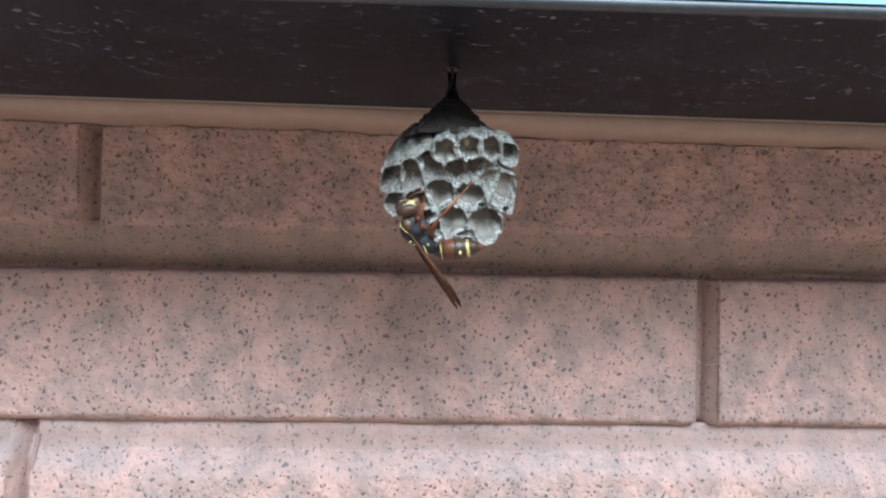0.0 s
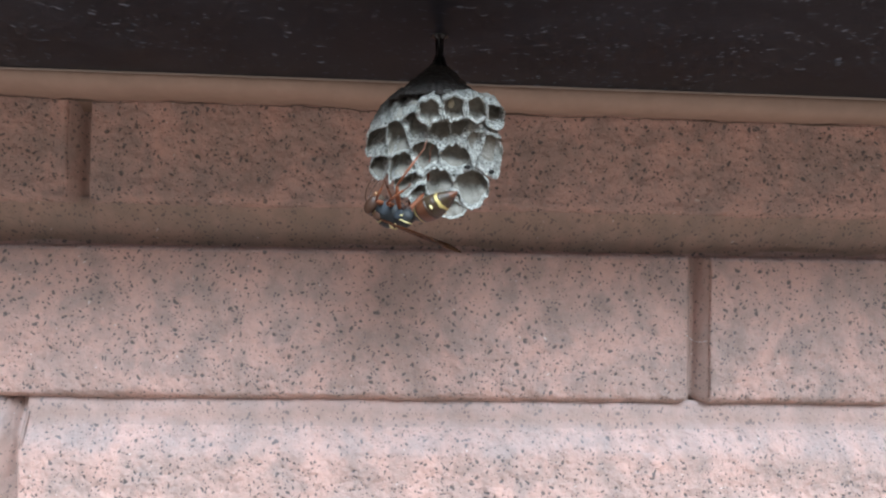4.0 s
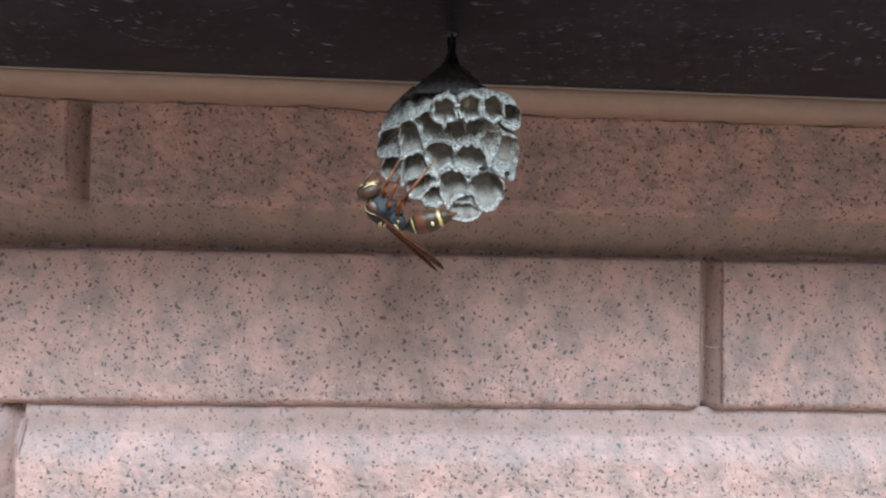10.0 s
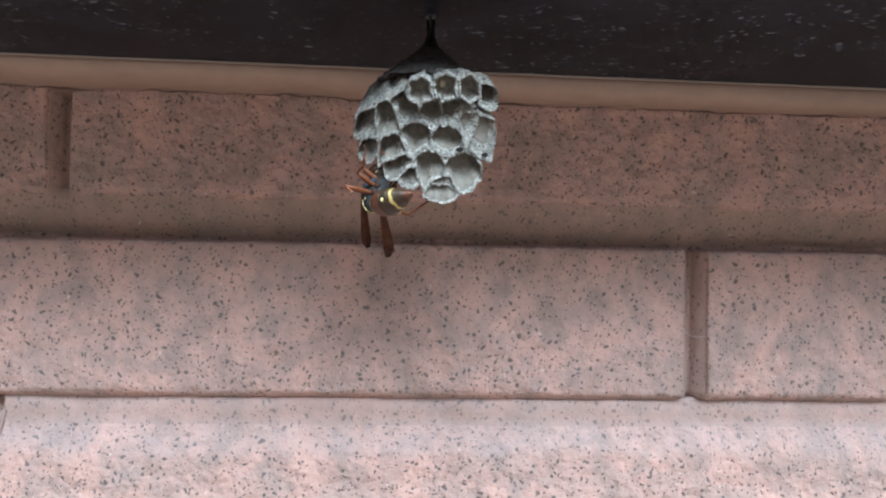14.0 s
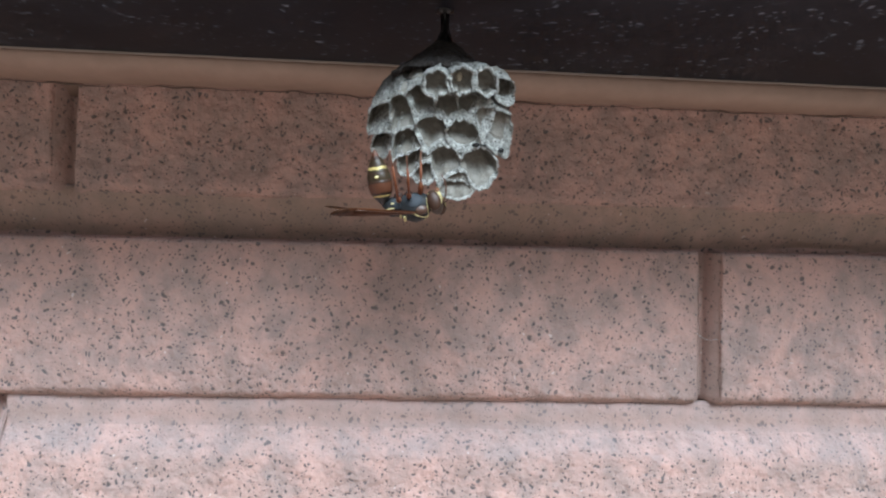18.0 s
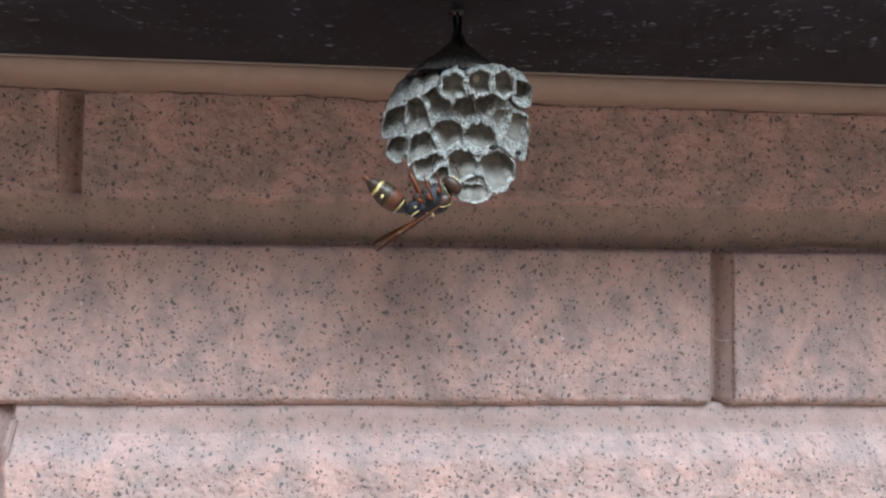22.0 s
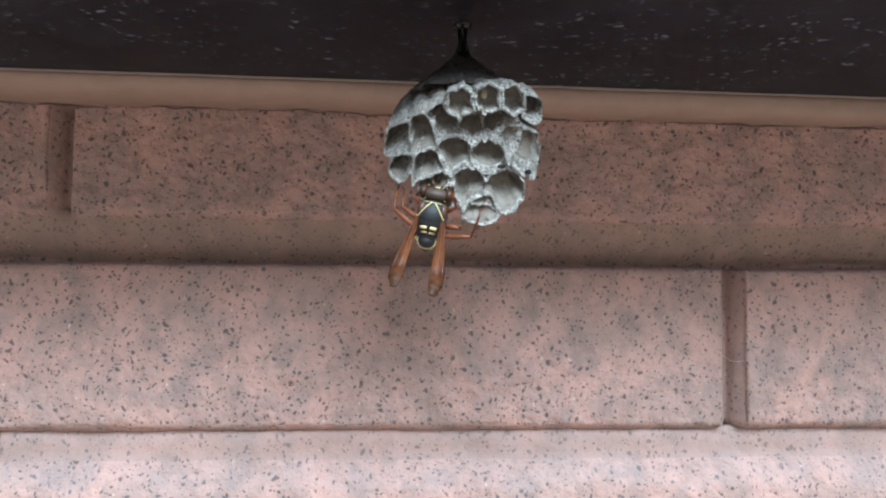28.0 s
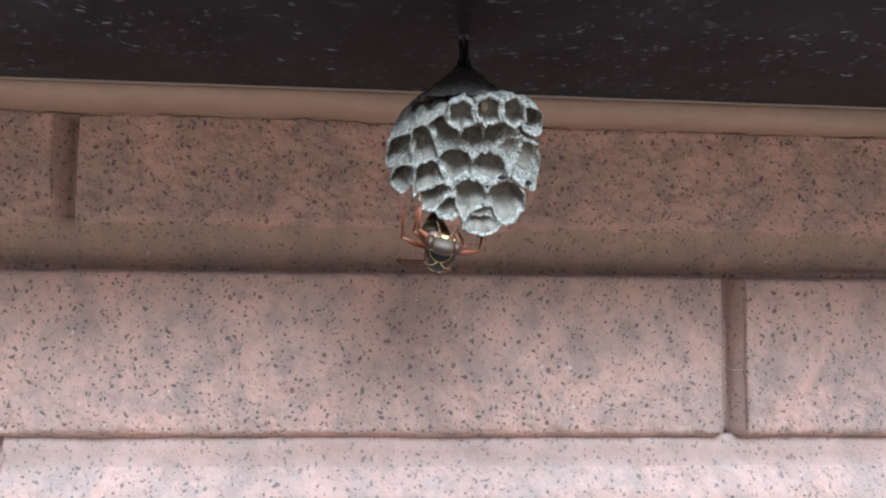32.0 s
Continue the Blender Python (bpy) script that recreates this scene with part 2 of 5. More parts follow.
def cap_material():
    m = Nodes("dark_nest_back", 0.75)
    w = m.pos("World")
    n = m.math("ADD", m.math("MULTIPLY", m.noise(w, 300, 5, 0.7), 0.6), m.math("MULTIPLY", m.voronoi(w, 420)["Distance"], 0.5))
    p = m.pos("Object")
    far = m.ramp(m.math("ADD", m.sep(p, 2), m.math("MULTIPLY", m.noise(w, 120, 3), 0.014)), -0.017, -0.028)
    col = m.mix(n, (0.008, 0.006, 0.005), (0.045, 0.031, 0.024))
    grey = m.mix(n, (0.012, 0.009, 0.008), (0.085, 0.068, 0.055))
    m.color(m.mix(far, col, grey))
    m.bump(m.math("ADD", n, m.noise(w, 600, 3)), 1.0, 0.0026)
    m.rough(m.ramp(n, 0.3, 0.7, 0.75, 0.95))
    return m.mat


def segment_material(name, stops, rough=0.35):
    """Bands of colour along the x axis of a body part, in metres from its base."""
    m = Nodes(name, rough)
    p = m.pos("Object")
    x = m.math("ADD", m.sep(p, 0), m.math("MULTIPLY", m.math("SUBTRACT", m.noise(p, 600, 2), 0.5), 0.0008))
    below = m.ramp(m.sep(p, 2), -0.0022, 0.0002)
    col = stops[0][1]
    for at, c in stops[1:]:
        if c == YELLOW:  # the bands fade underneath
            c = m.mix(below, (0.17, 0.12, 0.055), YELLOW)
        col = m.mix(m.ramp(x, at + 0.00018, at - 0.00018), col, c)
    m.color(col)
    m.bump(m.noise(p, 2500, 3), 0.25, 0.0001)
    m.b.inputs["Specular IOR Level"].default_value = 0.35
    return m.mat


def wing_material():
    """Amber membrane, streaked along its length, smoky towards the tip."""
    m = Nodes("amber_wing", 0.5)
    p = m.pos("Object")
    streak = m.noise(m.pos("Object", (120, 1900, 1900)), 1.0, 4, 0.65, 0.3)
    fine = m.noise(p, 1400, 3, 0.6)
    amber = m.mix(m.ramp(streak, 0.38, 0.66), (0.042, 0.013, 0.005), (0.120, 0.037, 0.011))
    smoky = m.mix(m.ramp(m.noise(p, 900, 3), 0.35, 0.7), (0.026, 0.011, 0.006), (0.075, 0.028, 0.011))
    x = m.math("ADD", m.sep(p, 0), m.math("MULTIPLY", m.math("SUBTRACT", fine, 0.5), 0.004))
    m.color(m.mix(m.ramp(x, -0.0165, -0.0225), amber, smoky))
    m.b.inputs["Transmission Weight"].default_value = 0.12
    m.b.inputs["Specular IOR Level"].default_value = 0.06
    m.bump(m.math("ADD", streak, fine), 0.5, 0.0002)
    return m.mat


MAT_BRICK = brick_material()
MAT_BED = brick_material("browned_brick", 0.6, 0.4)
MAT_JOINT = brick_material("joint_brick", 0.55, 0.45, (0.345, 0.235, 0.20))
MAT_LEDGE = ledge_material()
# the ledge front's blue is reflected sky, put into the colour
MAT_FASCIA = plain("sky_reflection_blue", (0.20, 0.38, 0.52), 0.3, 0.15, 90, 0.1, kind="World")
MAT_RIM = plain("weathered_dark_grey_rim", (0.040, 0.048, 0.055), 0.5, 0.7, 220, 0.3, kind="World")
MAT_SEAL = plain("beige_sealant", (0.36, 0.25, 0.198), 0.6, 0.30, 160, 0.3, 0.0006, kind="World")
MAT_CRACK = plain("dark_dirty_crack", (0.13, 0.09, 0.072), 0.9, 0.5, 400, 0.4, kind="World")
MAT_SMEAR = plain("pale_sealant_smear", (0.28, 0.23, 0.20), 0.6, 0.3, 200, 0.3, kind="World")
MAT_GROUND = plain("worn_concrete", (0.155, 0.106, 0.078), 0.9, 0.25, 6, 0.4, 0.01, kind="World")
MAT_SILK = plain("pale_silk", (0.5, 0.47, 0.45), 0.5, 0.2, 2000)
MAT_PAPER = paper_material()
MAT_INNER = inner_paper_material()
MAT_CAP = cap_material()
MAT_TORN = plain("torn_hole_shade", (0.008, 0.006, 0.005), 0.95, 0.3, 900, 0.3)
MAT_EGG = plain("pale_egg", (0.45, 0.40, 0.30), 0.5, 0.1, 900)
MAT_STALK = plain("black_nest_stalk", (0.006, 0.005, 0.005), 0.3, 0.4, 900, 0.5)
BLACK, BROWN, RUST, OLIVE, YELLOW = (0.012, 0.011, 0.012), (0.034, 0.016, 0.009), (0.095, 0.033, 0.016), (0.038, 0.024, 0.012), (0.50, 0.39, 0.14)
MAT_BLACK = plain("black_chitin", (0.020, 0.021, 0.022), 0.55, 0.3, 2500, 0.3, 0.0001, Specular_IOR_Level=0.25)
MAT_FLANK = plain("blue_grey_flank", (0.034, 0.039, 0.045), 0.65, 0.4, 1400, 0.4, 0.0001, Specular_IOR_Level=0.2)
MAT_EYE = plain("dark_brown_eye", (0.042, 0.019, 0.011), 0.45, 0.5, 600, 0.1, 0.00005, Specular_IOR_Level=0.3)
MAT_YELLOW = plain("yellow_chitin", (0.54, 0.45, 0.21), 0.4, 0.15, 2500, 0.2, 0.00005)
MAT_LEG = plain("orange_brown_leg", (0.155, 0.049, 0.022), 0.5, 0.35, 1800, 0.2, 0.00005, Specular_IOR_Level=0.25)
MAT_HIP = plain("dark_red_brown_chitin", (0.030, 0.014, 0.010), 0.65, 0.4, 900, 0.3, 0.0001, Specular_IOR_Level=0.2)
MAT_SHOULDER = plain("rust_brown_chitin", (0.060, 0.026, 0.014), 0.45, 0.4, 900, 0.3, 0.0001)
MAT_SKULL = plain("brown_black_chitin", (0.045, 0.027, 0.016), 0.6, 0.8, 500, 0.4, 0.0001)
MAT_ANTENNA = plain("brown_antenna", (0.075, 0.032, 0.018), 0.4, 0.3, 1800, 0.2, 0.00005)
MAT_FOOT = plain("pale_tan_foot", (0.24, 0.11, 0.07), 0.4, 0.2, 1800, 0.2, 0.00005)
MAT_WING = wing_material()
MAT_TIP = plain("pale_brown_tip", (0.20, 0.085, 0.04), 0.3, 0.2, 2000, 0.2, 0.0001)

# ---------------------------------------------------------------- ground, wall, ledge
LEDGE_Z, FRONT_Y = 2.0, -0.1215


def ground():
    bm = bmesh.new()
    n, size = 24, 400.0
    grid = [[bm.verts.new((size * (i / n - 0.5) * abs(2 * i / n - 1), size * (j / n - 0.5) * abs(2 * j / n - 1), 0)) for i in range(n + 1)] for j in range(n + 1)]
    for j in range(n):
        for i in range(n):
            bm.faces.new((grid[j][i], grid[j][i + 1], grid[j + 1][i + 1], grid[j + 1][i]))
    ob = part("ground", bm, MAT_GROUND)
    tagged(ob, "worn grey concrete ground below the wall", "ground", kind="structure")


def box(bm, lo, hi):
    res = bmesh.ops.create_cube(bm, size=1.0)
    for v in res["verts"]:
        v.co = Vector([lo[k] if v.co[k] < 0 else hi[k] for k in range(3)])
    return res["verts"]


JOINT, SLOT = 0.0088, 0.0140  # how far the joints lie behind the brick faces
PITCH, HIGH, TOP2 = 0.0805, 0.0622, 1.9348
LONG, GAP = 0.4080, 0.0097
# where the right side of a vertical joint lies in three courses, counted down from the ledge
STARTS = {0: -0.1420, 1: 0.1199, 2: -0.1683}


def wall():
    bm = bmesh.new()
    box(bm, (-2.2, SLOT, 0.0), (2.2, 0.18, 3.0))
    ob = part("wall_back", bm, MAT_BRICK, smooth=False)
    tagged(ob, "speckled pink-brown brick wall with recessed joints", "wall", kind="structure")
    return ob


def brick_mesh(seed, nx, nz, worn_top=False):
    """A long brick with a rough face, soft lower edge and crisp, uneven upper edge."""
    rnd = random.Random(seed)
    L, H, off = LONG - GAP, HIGH, seed * 3.7
    bm = bmesh.new()
    # profile down the face: depth behind the face plane, height from the bottom
    prof = [(SLOT + 0.0005, H + 0.0012), (JOINT * 0.5, H + 0.0008), (0.0010, H + 0.0003), (0.0, H - 0.0008), (0.0, H - 0.0018)]
    prof += [(0.0, H - 0.0038 - (H - 0.0099) * (k + 1) / nz) for k in range(nz)]
    prof += [(0.0002, 0.0036), (0.0008, 0.0024), (0.0028, 0.0006), (0.0052, -0.0008), (SLOT + 0.0005, -0.0010)]
    if worn_top:  # the joint above is filled almost to the face
        prof[:5] = [(SLOT + 0.0005, H + 0.0167), (0.0082, H + 0.0180), (0.0066, H + 0.0177), (0.0059, H + 0.0166), (0.0056, H + 0.0105), (0.0045, H + 0.0062), (0.0024, H + 0.0010), (0.0006, H - 0.0034)]
    xs = [0.0, 0.0005, 0.0011] + [0.0011 + (L - 0.0022) * (i + 1) / nx for i in range(nx)] + [L - 0.0005, L]
    rows = []
    for i, x in enumerate(xs):
        row = []
        for k, (d, z) in enumerate(prof):
            n1 = noise.noise((x * 22 + off, z * 22, off))
            n2 = noise.noise((x * 90 + off, z * 90, off + 5))
            n3 = noise.noise((x * 230 + off, 7.0 * (k > nz), off + 9))
            y = d
            if 2 <= k <= nz + 5:
                y += 0.0012 * n1 + 0.00075 * n2 + 0.0003
            zz = z + (0.0007 * n3 + 0.0005 * n1 if k < 4 or k > nz + 4 else 0.0)
            if i in (0, len(xs) - 1):
                y = max(y, 0.0) + 0.0008
            row.append(bm.verts.new((x, y, zz)))
        rows.append(row)
    back = [[bm.verts.new((x, SLOT + 0.0005, prof[k][1])) for k in range(len(prof))] for x in (0.0, L)]
    for a, b in zip(rows, rows[1:]):
        for k in range(len(prof) - 1):
            bm.faces.new((a[k], a[k + 1], b[k + 1], b[k]))
    for k in range(len(prof) - 1):
        bm.faces.new((back[0][k], back[0][k + 1], rows[0][k + 1], rows[0][k]))
        bm.faces.new((rows[-1][k], rows[-1][k + 1], back[1][k + 1], back[1][k]))
    bmesh.ops.recalc_face_normals(bm, faces=bm.faces)
    me = bpy.data.meshes.new("brick")
    bm.to_mesh(me)
    bm.free()
    for p in me.polygons:
        p.use_smooth = True
    me.materials.append(MAT_BRICK)
    if worn_top:  # the filling is tinted brown
        me.materials.append(MAT_JOINT)
        for p in me.polygons:
            p.material_index = int(min(me.vertices[v].co.z for v in p.vertices) > H + 0.0055)
    return me


def ledge():
    base = new("window_ledge")
    base.location = (0, FRONT_Y, LEDGE_Z)
    tagged(base, "black coated metal ledge with dried water marks", "ledge", kind="structure")
    # underside sheet
    bm = bmesh.new()
    vs = box(bm, (-1.6, 0.002, 0.0), (1.6, -FRONT_Y - 0.0005, 0.004))
    part("underside", bm, MAT_LEDGE, base, smooth=False)
    # rounded lower rim along the front
    bm = bmesh.new()
    loops = []
    for x in (-1.6, 1.6):
        lp = []
        for k in range(9):
            a = math.pi * k / 8
            lp.append((x, 0.0015 - 0.0020 * math.sin(a), 0.0012 - 0.0015 * math.cos(a)))
        loops.append(lp)
    rings(bm, loops)
    part("rim", bm, MAT_RIM, base, "weathered dark grey rolled rim")
    # front face: the sky's reflection painted on as pale blue
    bm = bmesh.new()
    box(bm, (-1.6, -0.0004, 0.0026), (1.6, 0.0018, 0.045))
    part("front_face", bm, MAT_FASCIA, base, "glossy front face, pale blue for the reflected sky", smooth=False)
    bm = bmesh.new()
    box(bm, (-1.6, -0.0004, 0.0452), (1.6, -FRONT_Y - 0.0005, 0.048))
    part("top_sheet", bm, MAT_LEDGE, base, smooth=False)


def sealant():
    """A tooled bead of sealant between the wall and the ledge, slightly uneven."""
    bm = bmesh.new()
    loops = []
    n = 360
    for i in range(n + 1):
        x = -1.4 + 2.8 * i / n
        w = 0.0006 * noise.noise((x * 30, 0, 3)) + 0.0004 * noise.noise((x * 110, 4, 3))
        w2 = 0.0013 * noise.noise((x * 26, 9, 1)) + 0.0008 * noise.noise((x * 150, 2, 8))
        lp = []
        for k in range(11):
            a = 0.5 * math.pi * k / 10
            # from the wall below, round to the ledge above
            out = 0.0222 - 0.028 * x
            y = -out * math.sin(a) ** 0.9 - w
            z = LEDGE_Z - 0.0003 - (0.0053 + 0.008 * x + w2) * math.cos(a) ** 0.7
            if k == 0:
                lp.append((x, 0.004, z + 0.0022))
                lp.append((x, 0.0008, z + 0.0008))
            z -= 0.0017 * math.sin(math.pi * min(1.0, k / 9)) * (1 + 0.5 * noise.noise((x * 60, k * 0.2, 2)))
            lp.append((x, y - 0.0020 * (1 - k / 10), z))
        lp += [(x, -out + 0.0005, LEDGE_Z), (x, 0.007, LEDGE_Z), (x, 0.007, LEDGE_Z - 0.008)]
        loops.append(lp)
    rings(bm, loops)
    bmesh.ops.recalc_face_normals(bm, faces=bm.faces)
    edge = bmesh.new()
    tube(edge, [(x, -(0.0222 - 0.028 * x) - 0.0012 + 0.0005 * noise.noise((x * 40, 5, 5)), LEDGE_Z - 0.0002) for x in [-1.4 + 2.8 * i / 200 for i in range(201)]], [0.0005 + 0.0002 * noise.noise((i * 0.3, 1, 1)) for i in range(201)], 6)
    crack = bmesh.new()
    line, size = [], []
    for i in range(561):
        x = -0.7 + 1.4 * i / 560
        w2 = 0.0013 * noise.noise((x * 26, 9, 1)) + 0.0008 * noise.noise((x * 150, 2, 8))
        line.append((x, -0.0014, LEDGE_Z - 0.0008 - (0.0053 + 0.008 * x + w2)))
        size.append(0.00008 + 0.00032 * max(0.0, 0.35 + noise.noise((x * 45, 3, 3)) + 0.5 * noise.noise((x * 240, 1, 3))))
    tube(crack, line, size, 6)
    ob = part("sealant_bead", bm, MAT_SEAL)
    part("cracked_edge", crack, MAT_CRACK, ob, "dark cracked lower edge")
    part("smeared_edge", edge, MAT_SMEAR, ob, "thin pale smear along the upper edge")
    tagged(ob, "uneven beige sealant bead between wall and ledge", "sealant", kind="structure")


ground()
WALL = wall()
ledge()
sealant()

# ---------------------------------------------------------------- the nest
APEX = Vector((0.0002, -0.0728, 1.9895))
# the cells: across and from the ledge's underside, how far their walls reach (millimetres),
# how steeply they hang (degrees below the level), how thick their rims are, and their kind
CELLS = [
    (-2.6, -30.0, 3.75, 36, 0.85, "round"), (3.4, -29.1, 3.65, 32, 0.75, "round"), (9.2, -28.8, 3.65, 32, 0.95, "round"), (14.4, -29.8, 3.2, 40, 0.30, ""),
    (-11.2, -36.0, 4.6, 46, 0.07, ""), (-6.4, -33.6, 4.2, 44, 0.07, ""), (0.5, -34.6, 4.4, 50, 0.07, ""), (5.3, -33.9, 4.2, 50, 0.07, ""),
    (9.2, -36.8, 3.4, 56, 0.07, "long"), (13.5, -38.4, 3.7, 54, 0.07, "long"),
    (-16.0, -36.8, 4.2, 44, 0.07, ""), (-9.7, -43.2, 4.9, 48, 0.07, ""), (-3.7, -40.3, 4.9, 50, 0.07, ""), (4.6, -40.2, 4.6, 50, 0.07, ""),
    (-15.8, -42.6, 3.2, 50, 0.07, ""), (-8.2, -47.2, 3.8, 54, 0.07, ""), (-0.9, -48.2, 5.4, 52, 0.07, ""), (8.6, -48.2, 5.2, 52, 0.07, ""),
    (-5.0, -50.4, 2.9, 58, 0.07, ""), (3.2, -53.9, 4.6, 66, 0.07, "flat"),
]
SIDES = 72


def comb_front(x, z):
    """How far the comb's front stands out towards the viewer, all in millimetres."""
    return -98.0 - 0.30 * (z + 40) + 0.018 * x * x + (0.05 * (x + 10) ** 2 if x < -10 else 0.0)


def cut(poly, p, q):
    """The part of poly that is nearer to p than to q."""
    mid, d, out = (p + q) / 2, q - p, []
    for a, b in zip(poly, poly[1:] + poly[:1]):
        fa, fb = (a - mid).dot(d), (b - mid).dot(d)
        if fa <= 0:
            out.append(a)
        if fa * fb < 0:
            out.append(a + (b - a) * (fa / (fa - fb)))
    return out


def resample(poly, n):
    """n points at even steps along a closed outline."""
    size = [(b - a).length for a, b in zip(poly, poly[1:] + poly[:1])]
    total, out, i, done = sum(size), [], 0, 0.0
    for k in range(n):
        want = total * k / n
        while done + size[i] < want:
            done += size[i]
            i += 1
        a, b = poly[i], poly[(i + 1) % len(poly)]
        out.append(a + (b - a) * ((want - done) / max(size[i], 1e-6)))
    return out


def crumple(p, size, amount):
    """A small uneven shift of a point, the same wherever the same point is asked for."""
    w = p * size
    return Vector((noise.noise(w), noise.noise(w + Vector((9, 3, 1))), noise.noise(w + Vector((2, 7, 5))))) * amount


def nest():
    base = new("wasp_nest")
    base.location = APEX
    tagged(base, "grey paper wasp nest with open cells hanging from a ledge", "wasp nest")

    def put(x, y, z):
        return Vector((x * 0.001, y * 0.001, 2.0 + z * 0.001)) - APEX

    # stalk: a ragged neck that spreads where it meets the ledge and the comb
    bm = bmesh.new()
    prof = [(0.0106, 0.0030), (0.0100, 0.0016), (0.0088, 0.0007), (0.0066, 0.0005), (0.0048, 0.0006), (0.0034, 0.0011), (0.0020, 0.0021), (0.0004, 0.0031), (-0.0025, 0.0042)]
    loops = []
    for z, r in prof:
        loops.append([(r * (1 + 0.35 * noise.noise((k * 0.9, z * 700, 1))) * math.cos(2 * math.pi * k / 14), r * math.sin(2 * math.pi * k / 14), z) for k in range(14)])
    rings(bm, loops)
    part("stalk", bm, MAT_STALK, base, "thin shiny black stalk")
    for k in range(7):
        bm = bmesh.new()
        a = 2 * math.pi * k / 7 + 0.4
        tube(bm, [(0.0044 * math.cos(a), 0.0040 * math.sin(a), -0.0016), (0.0024 * math.cos(a), 0.0024 * math.sin(a), 0.0012), (0.0010 * math.cos(a + 0.5), 0.0010 * math.sin(a), 0.005), (0.0011 * math.cos(a), 0.0011 * math.sin(a), 0.0104)], [0.0005, 0.0003, 0.00016, 0.0003], 6)
        part("strand", bm, MAT_STALK, base)

    # the dark back: a lumpy, scaly cone from the stalk's foot down and out over the cells
    bm = bmesh.new()
    loops = []
    steps = 26
    for j in range(steps + 1):
        f = j / steps
        z = 0.0022 - 0.0165 * f
        r = 0.0012 + 0.0116 * f ** 0.80
        mid = Vector((-0.0010 * f, -0.0165 * f ** 1.15, z))
        lp = []
        for k in range(90):
            a = 2 * math.pi * k / 90
            d = Vector((math.cos(a), 0.85 * math.sin(a), 0))
            p = mid + d * r
            lump = 0.10 * noise.noise(p * 260) + 0.10 * noise.noise(p * 620 + Vector((3, 1, 4)))
            scale_edge = 0.055 * ((f * 9 + 0.8 * noise.noise(p * 300 + Vector((5, 0, 0)))) % 1.0)
            lp.append(mid + d * r * (1 + (lump + scale_edge) * min(1.0, 0.3 + f)) + Vector((0, 0, 0.0007 * noise.noise(p * 400))))
        loops.append(lp)
    rings(bm, loops)
    bmesh.ops.recalc_face_normals(bm, faces=bm.faces)
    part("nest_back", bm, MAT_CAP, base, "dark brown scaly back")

    seeds = [Vector((c[0], c[1])) for c in CELLS]
    for i, (cx, cz, reach, hang, rim, kind) in enumerate(CELLS):
        n = 6 if kind == "round" else 48
        low = {"flat": 0.5, "long": 2.45}.get(kind, 1.0)
        poly = [seeds[i] + Vector((math.sin(2 * math.pi * k / n), low * math.cos(2 * math.pi * k / n))) * reach for k in range(n)]
        for j, q in enumerate(seeds):
            if j != i and (kind != "round" or CELLS[j][5] == "round"):
                poly = cut(poly, seeds[i], q)
        pts = resample(poly, SIDES)
        pts = [(pts[k - 2] + pts[k - 1] * 2 + pts[k] * 3 + pts[(k + 1) % SIDES] * 2 + pts[(k + 2) % SIDES]) / 9 for k in range(SIDES)]
        steep = radians(hang)
        inward = Vector((-0.022 * cx, math.cos(steep), math.sin(steep))).normalized()
        proud = 1.9 if kind == "round" else 0.0
        mouth = []
        for p in pts:
            # the corners of a lip hang further out than its middle
            w = Vector((p.x, p.y, 3.0))
            q = p + Vector((noise.noise(w * 0.35), noise.noise(w * 0.35 + Vector((0, 0, 8))))) * 0.75
            q += Vector((noise.noise(w * 1.3), noise.noise(w * 1.3 + Vector((0, 0, 8))))) * 0.14
            near = sorted((p - o).length for o in seeds)
            corner = max(0.0, 1 - (near[2] - near[0]) / 1.3)
            q.y -= 1.05 * corner
            y = comb_front(q.x, q.y) - proud - 0.6 * corner - 0.9 * noise.noise(w * 0.45 + Vector((4, 4, 0))) - 0.18 * noise.noise(w * 1.6)
            mouth.append(put(q.x, y, q.y))
        mid = sum(mouth, Vector()) / SIDES
        root = Vector(((0.25 if cx > -4 else 0.58) * mid.x - 0.0008, 0.62 * mid.y, -0.0125 if kind == "round" else -0.0105))

        def at(p, f, amount=0.0):
            """Along the outside of the cell, from its lip to its root."""
            bend = p + (inward * 0.0045 if kind == "round" else Vector((0, 0.0055, 0.0080)) if cx < -4 else inward * 0.0095)
            q = p * (1 - f) ** 2 + bend * (2 * f * (1 - f)) + (root + (p - mid) * 0.45) * f * f
            return q + crumple(APEX + q, 620, 0.0005 * amount) + crumple(APEX + q, 1500, 0.00022 * amount)

        bm = bmesh.new()
        outer = [[at(mid + (p - mid) * (1 + (0.0 if kind == "round" else 0.00003) / max(1e-4, (p - mid).length)), f, 1 if f else 0) for p in mouth] for f in (1.0, 0.85, 0.7, 0.55, 0.45, 0.36, 0.28, 0.21, 0.15, 0.1, 0.06, 0.03, 0.0)]
        # over the lip, down inside: pale paper, then brownish lining darkened for shade
        thick = rim * 0.001
        deep = {"round": 0.0030, "long": 0.0036}.get(kind, 0.0064)
        first, then = (hang, hang) if kind == "round" else (88, 76) if kind == "long" else (hang + 28, hang + 2)
        way_in = Vector((inward.x, math.cos(radians(first)), math.sin(radians(first)))) * (0.45 * deep)
        way_on = Vector((inward.x, math.cos(radians(then)), math.sin(radians(then)))) * (0.55 * deep)

